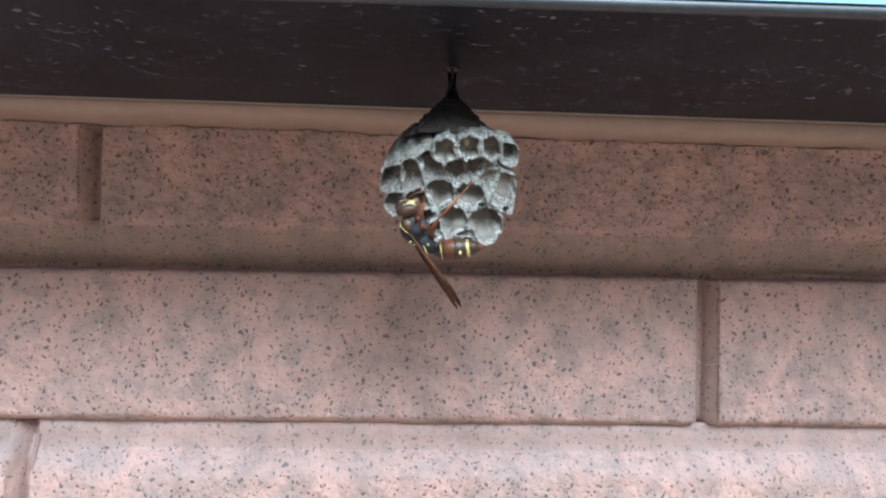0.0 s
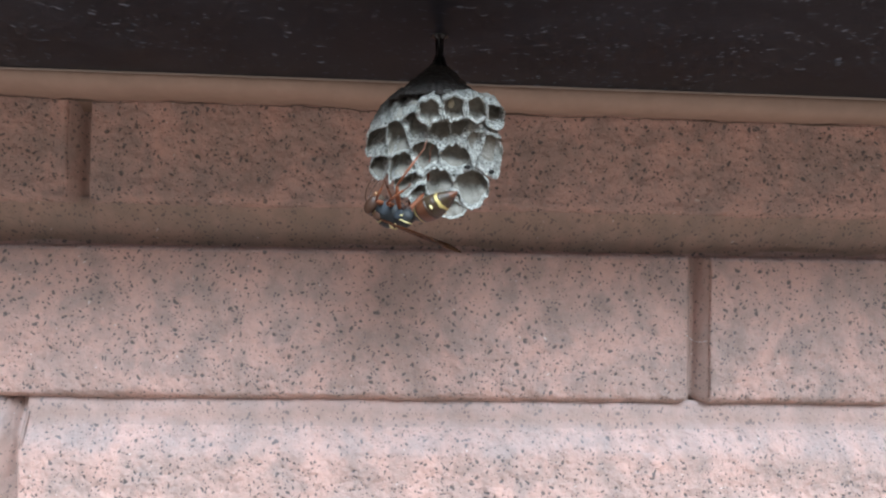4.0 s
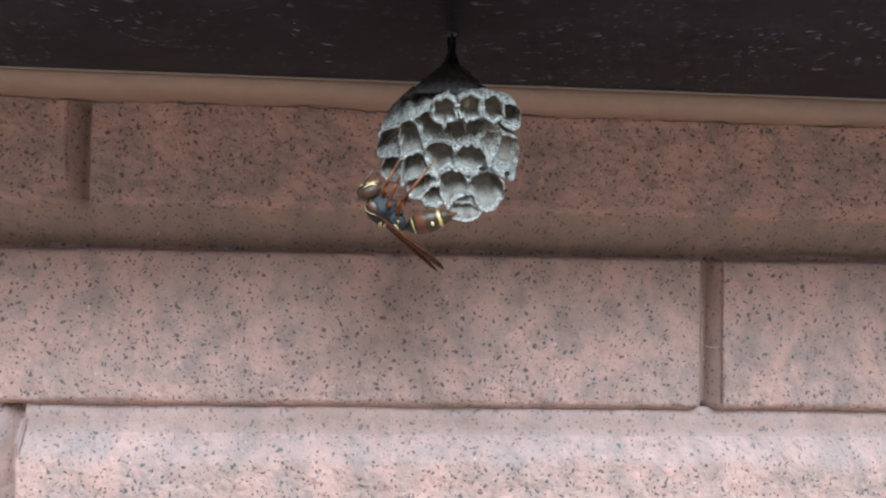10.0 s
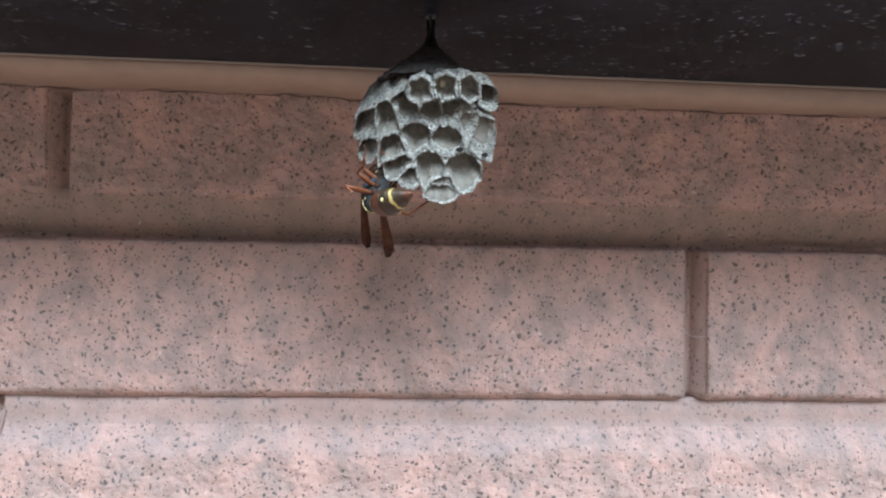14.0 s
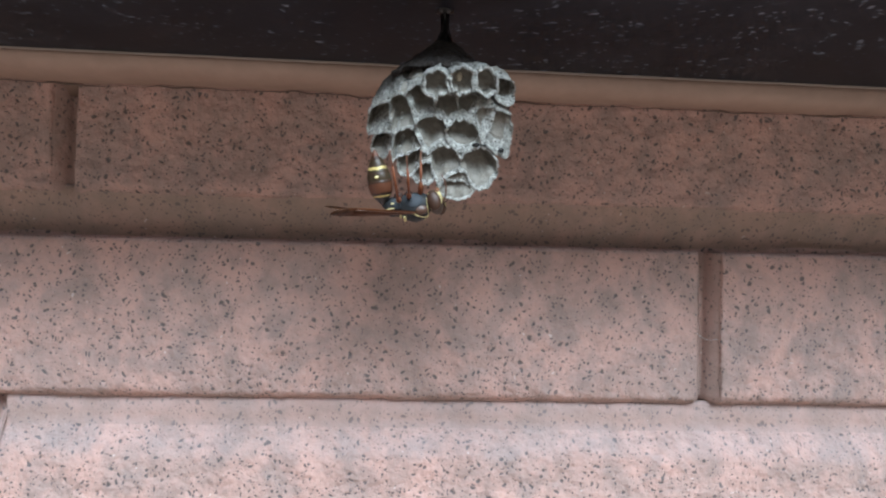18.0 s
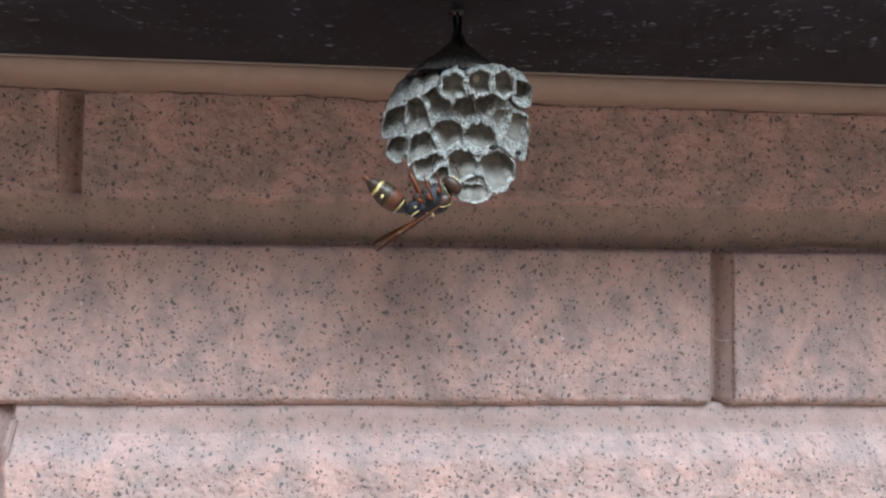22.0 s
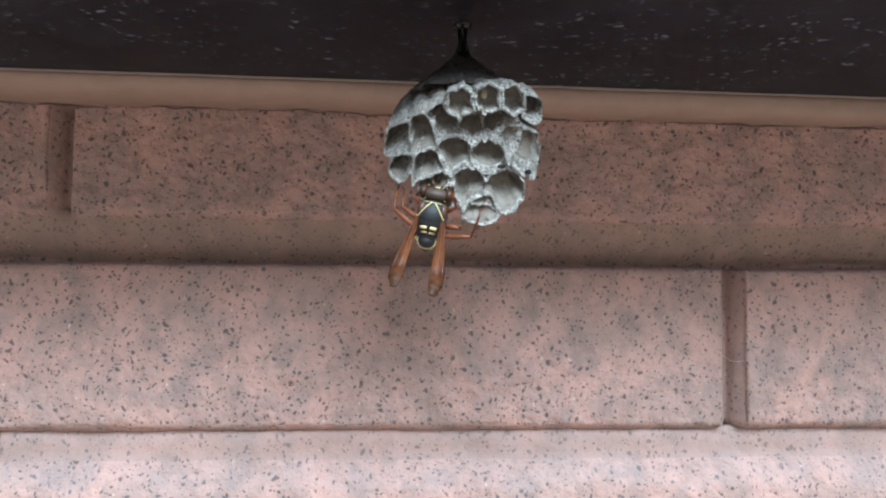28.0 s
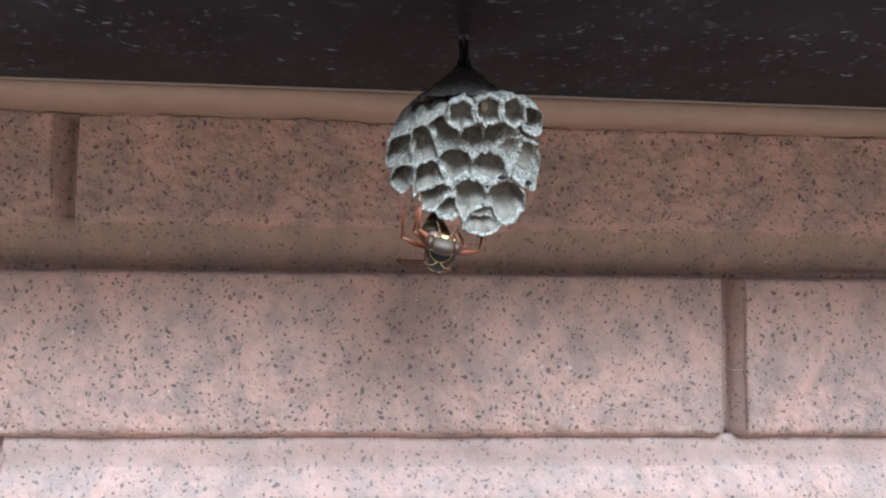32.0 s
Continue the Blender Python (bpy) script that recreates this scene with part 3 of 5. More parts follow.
        def inside(f):
            shrink = 1 - 0.10 * f if f < 0.85 else 0.90 - 2.2 * (f - 0.85)
            row = []
            for p in mouth:
                d = p - mid
                hole = 1 - thick / max(0.0008, d.length)
                q = mid + d * max(0.1, hole) * shrink + way_in * (1 - (1 - f) ** 2) + way_on * f * f
                row.append(q + crumple(APEX + q, 700, 0.00013 * min(1, 0.3 + 3 * f)) + crumple(APEX + q, 1700, 0.00009))
            return row

        pale_share = {"round": 0.10, "long": 0.92, "flat": 0.10}.get(kind, 0.14 if cx < -7 else 0.48 if cz > -37 else 0.36 if cz > -45 else 0.22)
        lip = [mid + (p - mid) * (1 - 0.5 * thick / max(0.0008, (p - mid).length)) - inward * (0.45 * thick + 0.00036 * noise.noise((APEX + p) * 1300) + 0.00024 * noise.noise((APEX + p) * 3400)) for p in mouth]
        rows = [inside(pale_share * k / 4) for k in range(5)]
        rings(bm, outer + [lip] + rows, True, False)
        bmesh.ops.recalc_face_normals(bm, faces=bm.faces)
        cell = part("cell", bm, MAT_PAPER, base)
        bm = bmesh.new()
        rings(bm, [inside(pale_share + (1 - pale_share) * k / 8) for k in range(9)], False, True)
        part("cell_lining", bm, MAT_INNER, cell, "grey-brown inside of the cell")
        edge = bmesh.new()
        closed = lip + lip[:2]
        size, ragged = (0.00024, 0.00012) if kind == "round" else (0.00009, 0.00011)
        tube(edge, closed, [size + ragged * noise.noise((k * 0.3, i, 0)) for k in range(len(closed))], 6)
        part("cell_rim", edge, MAT_PAPER, cell, "ragged pale rim")
        if i == 1:
            bm = bmesh.new()
            ellipsoid(bm, mid + inward * 0.0030 + Vector((-0.0004, 0, 0.0003)), (0.0009, 0.0008, 0.0012), 12, 8)
            part("egg", bm, MAT_EGG, cell, "small pale egg")
    # no openings are cut: black blobs paint the shade of torn holes
    for (x, z), size, out in (((7.7, -42.9), (1.0, 0.55), 0.4), ((14.4, -43.6), (0.8, 0.6), 0.5), ((1.0, -49.9), (1.0, 0.4), -1.0)):
        bm = bmesh.new()
        ellipsoid(bm, (0, 0, 0), (size[0] * 0.001, 0.0003, size[1] * 0.001), 14, 8, lambda v: 1 + 0.3 * noise.noise(v * 1.7))
        spot = put(x, comb_front(x, z) - out, z)
        for v in bm.verts:
            v.co += spot
        part("torn_hole_blob", bm, MAT_TORN, base, "flat black blob for the dark of a torn hole")


nest()

# ---------------------------------------------------------------- the wasp
MM = 0.001


def wasp():
    base = new("paper_wasp")
    tagged(base, "black paper wasp with yellow lines, amber wings and orange legs", "wasp")

    # thorax, in millimetres along +x to the head, +z its back
    bm = bmesh.new()
    prof = [(5.3, 1.6, 1.7, -0.3), (4.7, 2.5, 2.6, -0.1), (3.4, 3.2, 3.4, 0.0), (1.4, 3.5, 3.7, 0.1), (-0.4, 3.3, 3.5, 0.0), (-1.5, 2.75, 3.1, -0.1), (-2.2, 2.15, 2.75, -0.35), (-2.9, 1.95, 2.45, -0.5), (-4.0, 2.3, 2.5, -0.7), (-5.2, 1.75, 1.75, -0.95), (-5.9, 1.1, 1.1, -1.05), (-6.4, 0.6, 0.6, -1.1)]
    loops = [[(x * MM, w * MM * math.cos(2 * math.pi * k / 24), (c + h * math.sin(2 * math.pi * k / 24)) * MM) for k in range(24)] for x, w, h, c in prof]
    rings(bm, loops)
    part("thorax", bm, MAT_BLACK, base, "matt black thorax")
    # the domed shield on its back, and the rounded hind dome
    for name, c, r in (("scutum", (1.5, 0, 1.55), (2.9, 2.85, 2.36)), ("hind_dome", (-4.2, 0, -0.4), (1.75, 2.1, 2.3))):
        bm = bmesh.new()
        ellipsoid(bm, [v * MM for v in c], [v * MM for v in r], 24, 16)
        part(name, bm, MAT_BLACK, base, "matt grey-black dome")
    # blue-grey plates on the flanks and brown shoulders
    for s in (-1, 1):
        for x, y, z, rx, rz, tilt in ((1.3, 2.95, -0.9, 2.3, 1.9, 8), (-2.6, 1.95, -0.9, 1.5, 1.6, -25)):
            bm = bmesh.new()
            vs = ellipsoid(bm, (0, 0, 0), (rx * MM, 0.55 * MM, rz * MM), 20, 12)
            turn = Matrix.Translation((x * MM, s * y * MM, z * MM)) @ Matrix.Rotation(radians(tilt), 4, "Y") @ Matrix.Rotation(radians(-s * 12), 4, "X")
            for v in vs:
                v.co = turn @ v.co
            part("flank_plate", bm, MAT_FLANK, base, "blue-grey plate")
        bm = bmesh.new()
        vs = ellipsoid(bm, (2.7 * MM, s * 2.5 * MM, 1.5 * MM), (1.8 * MM, 0.95 * MM, 1.3 * MM), 14, 10)
        part("shoulder", bm, MAT_SHOULDER, base, "rust-brown shoulder")

    def stripe(name, pts, r):
        b = bmesh.new()
        tube(b, [Vector(p) * MM for p in pts], [0.62 * r * MM] * len(pts), 8)
        return part(name, b, MAT_YELLOW, base, "yellow line")

    def on_thorax(x, a, lift=0.02):
        """A point on the thorax at x and the angle a from its back."""
        for (x0, w0, h0, c0), (x1, w1, h1, c1) in zip(prof, prof[1:]):
            if x1 <= x <= x0:
                f = (x0 - x) / (x0 - x1)
                w, h, c = w0 + f * (w1 - w0), h0 + f * (h1 - h0), c0 + f * (c1 - c0)
                return (x, (w + lift) * math.sin(radians(a)), c + (h + lift) * math.cos(radians(a)))

    # collar, the spread pronotum lines, the plates behind, and the pale hind edge
    stripe("collar_line", [on_thorax(4.5, a) for a in range(-120, 121, 10)], 0.15)
    for s in (-1, 1):
        stripe("pronotum_line", [on_thorax(4.5 - 4.0 * k / 8, s * (8 + 50 * k / 8), 0.1) for k in range(9)], 0.24)
        stripe("scutellum_spot", [on_thorax(-1.4, s * a) for a in range(8, 40, 4)], 0.62)
        stripe("metanotum_line", [on_thorax(-2.4, s * a) for a in range(6, 46, 5)], 0.40)
        stripe("side_spot", [on_thorax(-3.6 - 0.7 * k / 3, s * 96) for k in range(4)], 0.42)
        stripe("tegula", [on_thorax(1.2 - 1.0 * k / 3, s * 55, 0.15) for k in range(4)], 0.36)

    stripe("hind_ring", [(-4.2 - 1.72 * math.cos(radians(a)), 2.06 * math.sin(radians(a)), 0.2) for a in range(-130, 131, 10)], 0.30)

    # hips under the thorax, and red-brown plates between them
    for x, y, z, r in ((2.9, 1.2, -2.5, 0.95), (0.2, 1.35, -2.9, 1.05), (-2.3, 1.35, -2.8, 1.1)):
        for s in (-1, 1):
            bm = bmesh.new()
            ellipsoid(bm, (x * MM, s * y * MM, z * MM), (r * 1.1 * MM, r * 0.8 * MM, r * MM), 12, 8)
            part("hip", bm, MAT_HIP, base, "dark red-brown hip")

    # head
    head = new("head")
    head.parent = base
    head.location = Vector((6.6, 0, -0.5)) * MM
    bm = bmesh.new()
    ellipsoid(bm, (0, 0, 0), (2.0 * MM, 3.5 * MM, 3.2 * MM), 24, 16, lambda v: 1 - 0.10 * max(0, v.x) ** 2)
    part("skull", bm, MAT_SKULL, head, "brown-black head")
    bm = bmesh.new()
    ellipsoid(bm, (1.3 * MM, 0, -1.3 * MM), (0.85 * MM, 1.55 * MM, 1.7 * MM), 14, 10)
    part("clypeus", bm, MAT_YELLOW, head, "yellow face shield")
    for s in (-1, 1):
        bm = bmesh.new()
        ellipsoid(bm, (0.35 * MM, s * 2.95 * MM, 0.3 * MM), (1.7 * MM, 1.25 * MM, 2.6 * MM), 16, 12)
        part("eye", bm, MAT_EYE, head, "dark brown compound eye")
        bm = bmesh.new()
        tube(bm, [Vector((-0.7, s * 2.6, -1.9)) * MM, Vector((-1.1, s * 2.9, 0.1)) * MM, Vector((-1.0, s * 2.1, 2.0)) * MM], [0.2 * MM, 0.22 * MM, 0.14 * MM], 6)
        part("temple_line", bm, MAT_YELLOW, head)
        bm = bmesh.new()
        arc = [radians(-75 + 9 * k) for k in range(12)]
        tube(bm, [Vector((0.35 + 1.75 * math.cos(a), s * (2.35 - 0.25 * math.cos(a)), 0.3 + 2.45 * math.sin(a))) * MM for a in arc], [0.13 * MM] * 12, 6)
        part("eye_margin", bm, MAT_YELLOW, head)
        bm = bmesh.new()
        tube(bm, [Vector((1.2, s * 1.3, -2.1)) * MM, Vector((1.8, s * 1.0, -2.7)) * MM, Vector((1.9, s * 0.2, -3.3)) * MM], [0.5 * MM, 0.45 * MM, 0.15 * MM], 8)
        part("mandible", bm, MAT_TIP, head)
        # antenna: scape and curved whip
        bm = bmesh.new()
        tube(bm, [Vector((1.6, s * 0.7, 0.2)) * MM, Vector((2.6, s * 1.2, 0.5)) * MM, Vector((3.4, s * 1.6, -0.5)) * MM, Vector((4.1, s * 2.0, -2.3)) * MM, Vector((4.2, s * 2.3, -4.2)) * MM, Vector((3.8, s * 2.4, -5.8)) * MM], [0.2 * MM, 0.18 * MM, 0.16 * MM, 0.19 * MM, 0.2 * MM, 0.13 * MM], 8)
        part("antenna", bm, MAT_ANTENNA, head, "orange-brown antenna")

    # abdomen, along -x from the waist
    abdomen = new("abdomen")
    abdomen.parent = base
    abdomen.location = Vector((-6.2, 0, -1.1)) * MM
    whole = [(0.2, 0.45), (-0.5, 0.7), (-1.1, 1.3), (-2.0, 2.1), (-3.2, 2.95), (-4.6, 3.35), (-6.0, 3.45), (-7.4, 3.35), (-8.8, 3.0), (-10.2, 2.45), (-11.6, 1.75), (-12.8, 1.0), (-13.8, 0.42), (-14.3, 0.1)]

    def radius(x):
        for (a, ra), (b, rb) in zip(whole, whole[1:]):
            if b <= x <= a:
                return ra + (a - x) / (a - b) * (rb - ra)
        return 0.1

    plan = [
        ("first_segment", 0.2, -3.1, [(9, BLACK), (-0.0025, YELLOW)], 0.0),
        ("second_segment", -2.9, -6.6, [(9, BROWN), (-0.0036, RUST), (-0.0060, BROWN)], 0.07),
        ("third_segment", -6.4, -8.6, [(9, OLIVE), (-0.0082, BROWN)], 0.05),
        ("fourth_segment", -8.4, -10.5, [(9, OLIVE), (-0.0093, YELLOW), (-0.0100, BROWN)], 0.05),
        ("fifth_segment", -10.3, -12.2, [(9, OLIVE), (-0.0116, BROWN)], 0.04),
        ("last_segment", -12.0, -14.3, [(9, BROWN), (-0.0126, RUST)], 0.0),
    ]
    for name, x0, x1, stops, lift in plan:
        bm = bmesh.new()
        loops = []
        for k in range(9):
            x = x0 + (x1 - x0) * k / 8
            r = radius(x) + lift * (k / 8) ** 0.5 + (0.03 if k < 8 else 0.0)
            loops.append([(x * MM, r * 1.08 * MM * math.cos(2 * math.pi * j / 24), r * 0.86 * MM * math.sin(2 * math.pi * j / 24)) for j in range(24)])
        rings(bm, loops)
        bmesh.ops.recalc_face_normals(bm, faces=bm.faces)
        part(name, bm, segment_material("abdomen_" + name, stops, 0.40), abdomen)
    for s in (-1, 1):
        for x, ang in ((-7.5, 62),):
            bm = bmesh.new()
            c = (x * MM, s * 1.04 * radius(x) * math.sin(radians(ang)) * MM, 0.84 * radius(x) * math.cos(radians(ang)) * MM)
            ellipsoid(bm, c, (0.42 * MM, 0.45 * MM, 0.7 * MM), 12, 8)
            part("side_spot", bm, MAT_YELLOW, abdomen, "yellow spot")

    # wings: folded lengthwise into a narrow blade along -x
    wings = []
    for s in (-1, 1):
        w = new("wing")
        w.parent = base
        w.location = Vector((1.0, s * 2.9, 2.1)) * MM
        outline = [(0.3, 0.3, 0.3), (-1.5, 0.5, 0.5), (-5, 0.8, 0.85), (-10, 1.05, 1.15), (-15, 1.35, 1.5), (-19.5, 1.5, 1.65)]
        tip = [(-19.4, 1.5, 1.65), (-22, 1.55, 1.4), (-24, 1.35, 0.5), (-25, 1.05, -0.6)]
        for nm, mat, ol, lab in (("blade", MAT_WING, outline, "folded amber-brown wing membrane"), ("wing_tip", MAT_WING, tip, "smoky dark wing tip")):
            bm = bmesh.new()
            loops = []
            for x, a, b in ol:
                th = 0.09 if x > -5 else 0.06
                arch = 0.25 * math.sin(min(1, -x / 25) * math.pi)
                loops.append([(x * MM, s * b * MM, (arch + th) * MM), (x * MM, s * 0.3 * MM, (arch + 0.28 + th) * MM), (x * MM, -s * a * MM, (arch + th) * MM), (x * MM, -s * a * MM, (arch - th) * MM), (x * MM, s * 0.3 * MM, (arch + 0.28 - th) * MM), (x * MM, s * b * MM, (arch - th) * MM)])
            tilt = Matrix.Rotation(radians(-s * 20), 3, "X")
            rings(bm, [[tilt @ Vector(q) for q in lp] for lp in loops])
            bmesh.ops.recalc_face_normals(bm, faces=bm.faces)
            part(nm, bm, mat, w, lab)
        for off in (-0.15, 0.55):
            bm = bmesh.new()
            tube(bm, [tilt @ Vector((x * MM, s * b * off * 1.2 * MM, (0.25 * math.sin(min(1, -x / 25) * math.pi) + 0.24) * MM)) for x, a, b in outline], [0.10 * MM] * 6, 5)
            part("vein", bm, MAT_ANTENNA, w)
        wings.append(w)

    # legs: coxa at the origin, foot along +x, knee towards +z
    legs = []
    shapes = {"front_leg": 11.0, "middle_leg": 14.0, "hind_leg": 19.0}
    roots = {"front_leg": (3.0, 1.2, -2.2), "middle_leg": (0.2, 1.3, -2.5), "hind_leg": (-2.3, 1.3, -2.3)}
    for nm in shapes:
        for s in (-1, 1):
            L = shapes[nm]
            leg = new(nm)
            leg.parent = base
            rx, ry, rz = roots[nm]
            leg.location = Vector((rx, s * ry, rz)) * MM
            knee, ankle = (L * 0.40, 0, L * 0.27), (L * 0.80, 0, L * 0.06)
            for pn, pts, rr, mat in (
                ("thigh", [(0, 0, 0), (L * 0.06, 0, L * 0.06), (L * 0.22, 0, L * 0.17), knee], [0.52, 0.56, 0.70, 0.34], MAT_LEG),
                ("shin", [knee, (L * 0.6, 0, L * 0.17), ankle], [0.27, 0.33, 0.26], MAT_LEG),
                ("foot", [ankle, (L * 0.9, 0, -L * 0.01), (L, 0, 0), (L * 1.03, 0, -0.25)], [0.19, 0.16, 0.15, 0.1], MAT_FOOT),
            ):
                bm = bmesh.new()
                tube(bm, [Vector(p) * MM for p in pts], [r * MM for r in rr], 8)
                part(pn, bm, mat, leg)
            legs.append(leg)
    return base, head, abdomen, wings, legs


WASP, HEAD, ABDOMEN, WINGS, LEGS = wasp()

# ---------------------------------------------------------------- bricks of the wall
FINE = [brick_mesh(k, 110, 18) for k in range(6)]
WORN = [brick_mesh(30 + k, 110, 18, worn_top=True) for k in range(3)]
COARSE = [brick_mesh(10 + k, 4, 2) for k in range(3)]


def bricks():
    rnd = random.Random(5)
    count = 0
    for c in range(-6, 18):
        z = TOP2 - (c - 1) * PITCH - HIGH
        start = STARTS.get(c, ((c * 0.149) % LONG) - 0.2)
        for k in range(-3, 4):
            x = start + k * LONG
            near = c in (0, 1, 2, 3) and -0.7 < x < 0.5
            me = (WORN[count % 3] if c == 2 else FINE[count % 6]) if near else COARSE[count % 3]
            ob = new("brick", me)
            ob.parent = WALL
            ob.location = (x, 0, z)
            count += 1
            if near:
                vee(x, z - (0.0022 if c == 1 else 0.0), z + HIGH + (0.0155 if c == 2 else 0.0), z + HIGH)


def vee(x, low, high, face_top):
    """A vertical joint: a groove whose two sides slope in to a rounded bottom."""
    bm = bmesh.new()
    rows, n = [], 40
    for i in range(n + 1):
        z = low + (high - low) * i / n
        row = []
        for k in range(13):
            f = k / 12
            d = 0.0012 + 0.0098 * (1 - abs(2 * f - 1)) ** 1.7 + 0.42 * max(0.0, z - face_top) + 4.0 * max(0.0, face_top - HIGH + 0.0004 - z)
            wob = 0.0005 * noise.noise((f * 4 + x, z * 70, 3)) + 0.0003 * noise.noise((f * 9, z * 260, x))
            row.append(bm.verts.new((x - GAP - 0.0014 + (GAP + 0.0028) * f, d + wob, z)))
        rows.append(row)
    for a, b in zip(rows, rows[1:]):
        for k in range(12):
            bm.faces.new((a[k], a[k + 1], b[k + 1], b[k]))
    part("joint_filling", bm, MAT_JOINT, WALL)


def mortar_bed():
    """The bed below the upper course: brown, smooth, sloping back to a deep slot."""
    z0 = TOP2 + PITCH - HIGH
    prof = [(SLOT + 0.0005, 0.0030), (0.0016, 0.0034), (0.0030, 0.0016), (0.0056, -0.0030), (0.0084, -0.0085), (0.0106, -0.0122), (0.0124, -0.0140), (SLOT - 0.0002, -0.0152), (SLOT + 0.0005, -0.0180)]
    bm = bmesh.new()
    rows = []
    mouths = [STARTS[0] + k * LONG - GAP / 2 for k in range(-2, 3)]
    for i in range(1201):
        x = -0.8 + 1.6 * i / 1200
        # the joints of the course above run out softly into the bed
        notch = 0.0075 * max(0.0, 1 - min(abs(x - j) for j in mouths) / 0.0060)
        row = []
        for k, (d, z) in enumerate(prof):
            if 0 < k < 8:
                d += notch * max(0.0, 1 - (k - 1) / 3.0)
            if 1 < k < 8:
                d += 0.0007 * noise.noise((x * 35, k * 0.5, 4)) + 0.0003 * noise.noise((x * 150, k * 2, 7))
            row.append(bm.verts.new((x, d, z0 + z + 0.0006 * noise.noise((x * 60, k * 0.4, 2)))))
        rows.append(row)
    for a, b in zip(rows, rows[1:]):
        for k in range(len(prof) - 1):
            bm.faces.new((a[k], a[k + 1], b[k + 1], b[k]))
    bmesh.ops.recalc_face_normals(bm, faces=bm.faces)
    part("mortar_bed", bm, MAT_BED, WALL, "brown smooth mortar joint")


def silk():
    """A strand of spider silk that hangs across a vertical joint."""
    bm = bmesh.new()
    a, b = Vector((0.1083, -0.0012, 1.9022)), Vector((0.1185, 0.0004, 1.8993))
    pts = [a.lerp(b, k / 10) + Vector((0, 0.0004 * math.sin(math.pi * k / 10), -0.0016 * math.sin(math.pi * k / 10))) for k in range(11)]
    tube(bm, pts, [0.00011] * 11, 5)
    ob = part("silk_strand", bm, MAT_SILK)
    tagged(ob, "thin pale spider silk strand across a wall joint", "spider silk")


bricks()
mortar_bed()
silk()


# ---------------------------------------------------------------- what moves
def axis_pose(p, fwd, up):
    """A pose at p whose x axis points along fwd and whose z axis leans to up."""
    x = Vector(fwd).normalized()
    y = Vector(up).cross(x).normalized()
    return Matrix.Translation(p) @ Matrix((x, y, x.cross(y))).transposed().to_4x4()


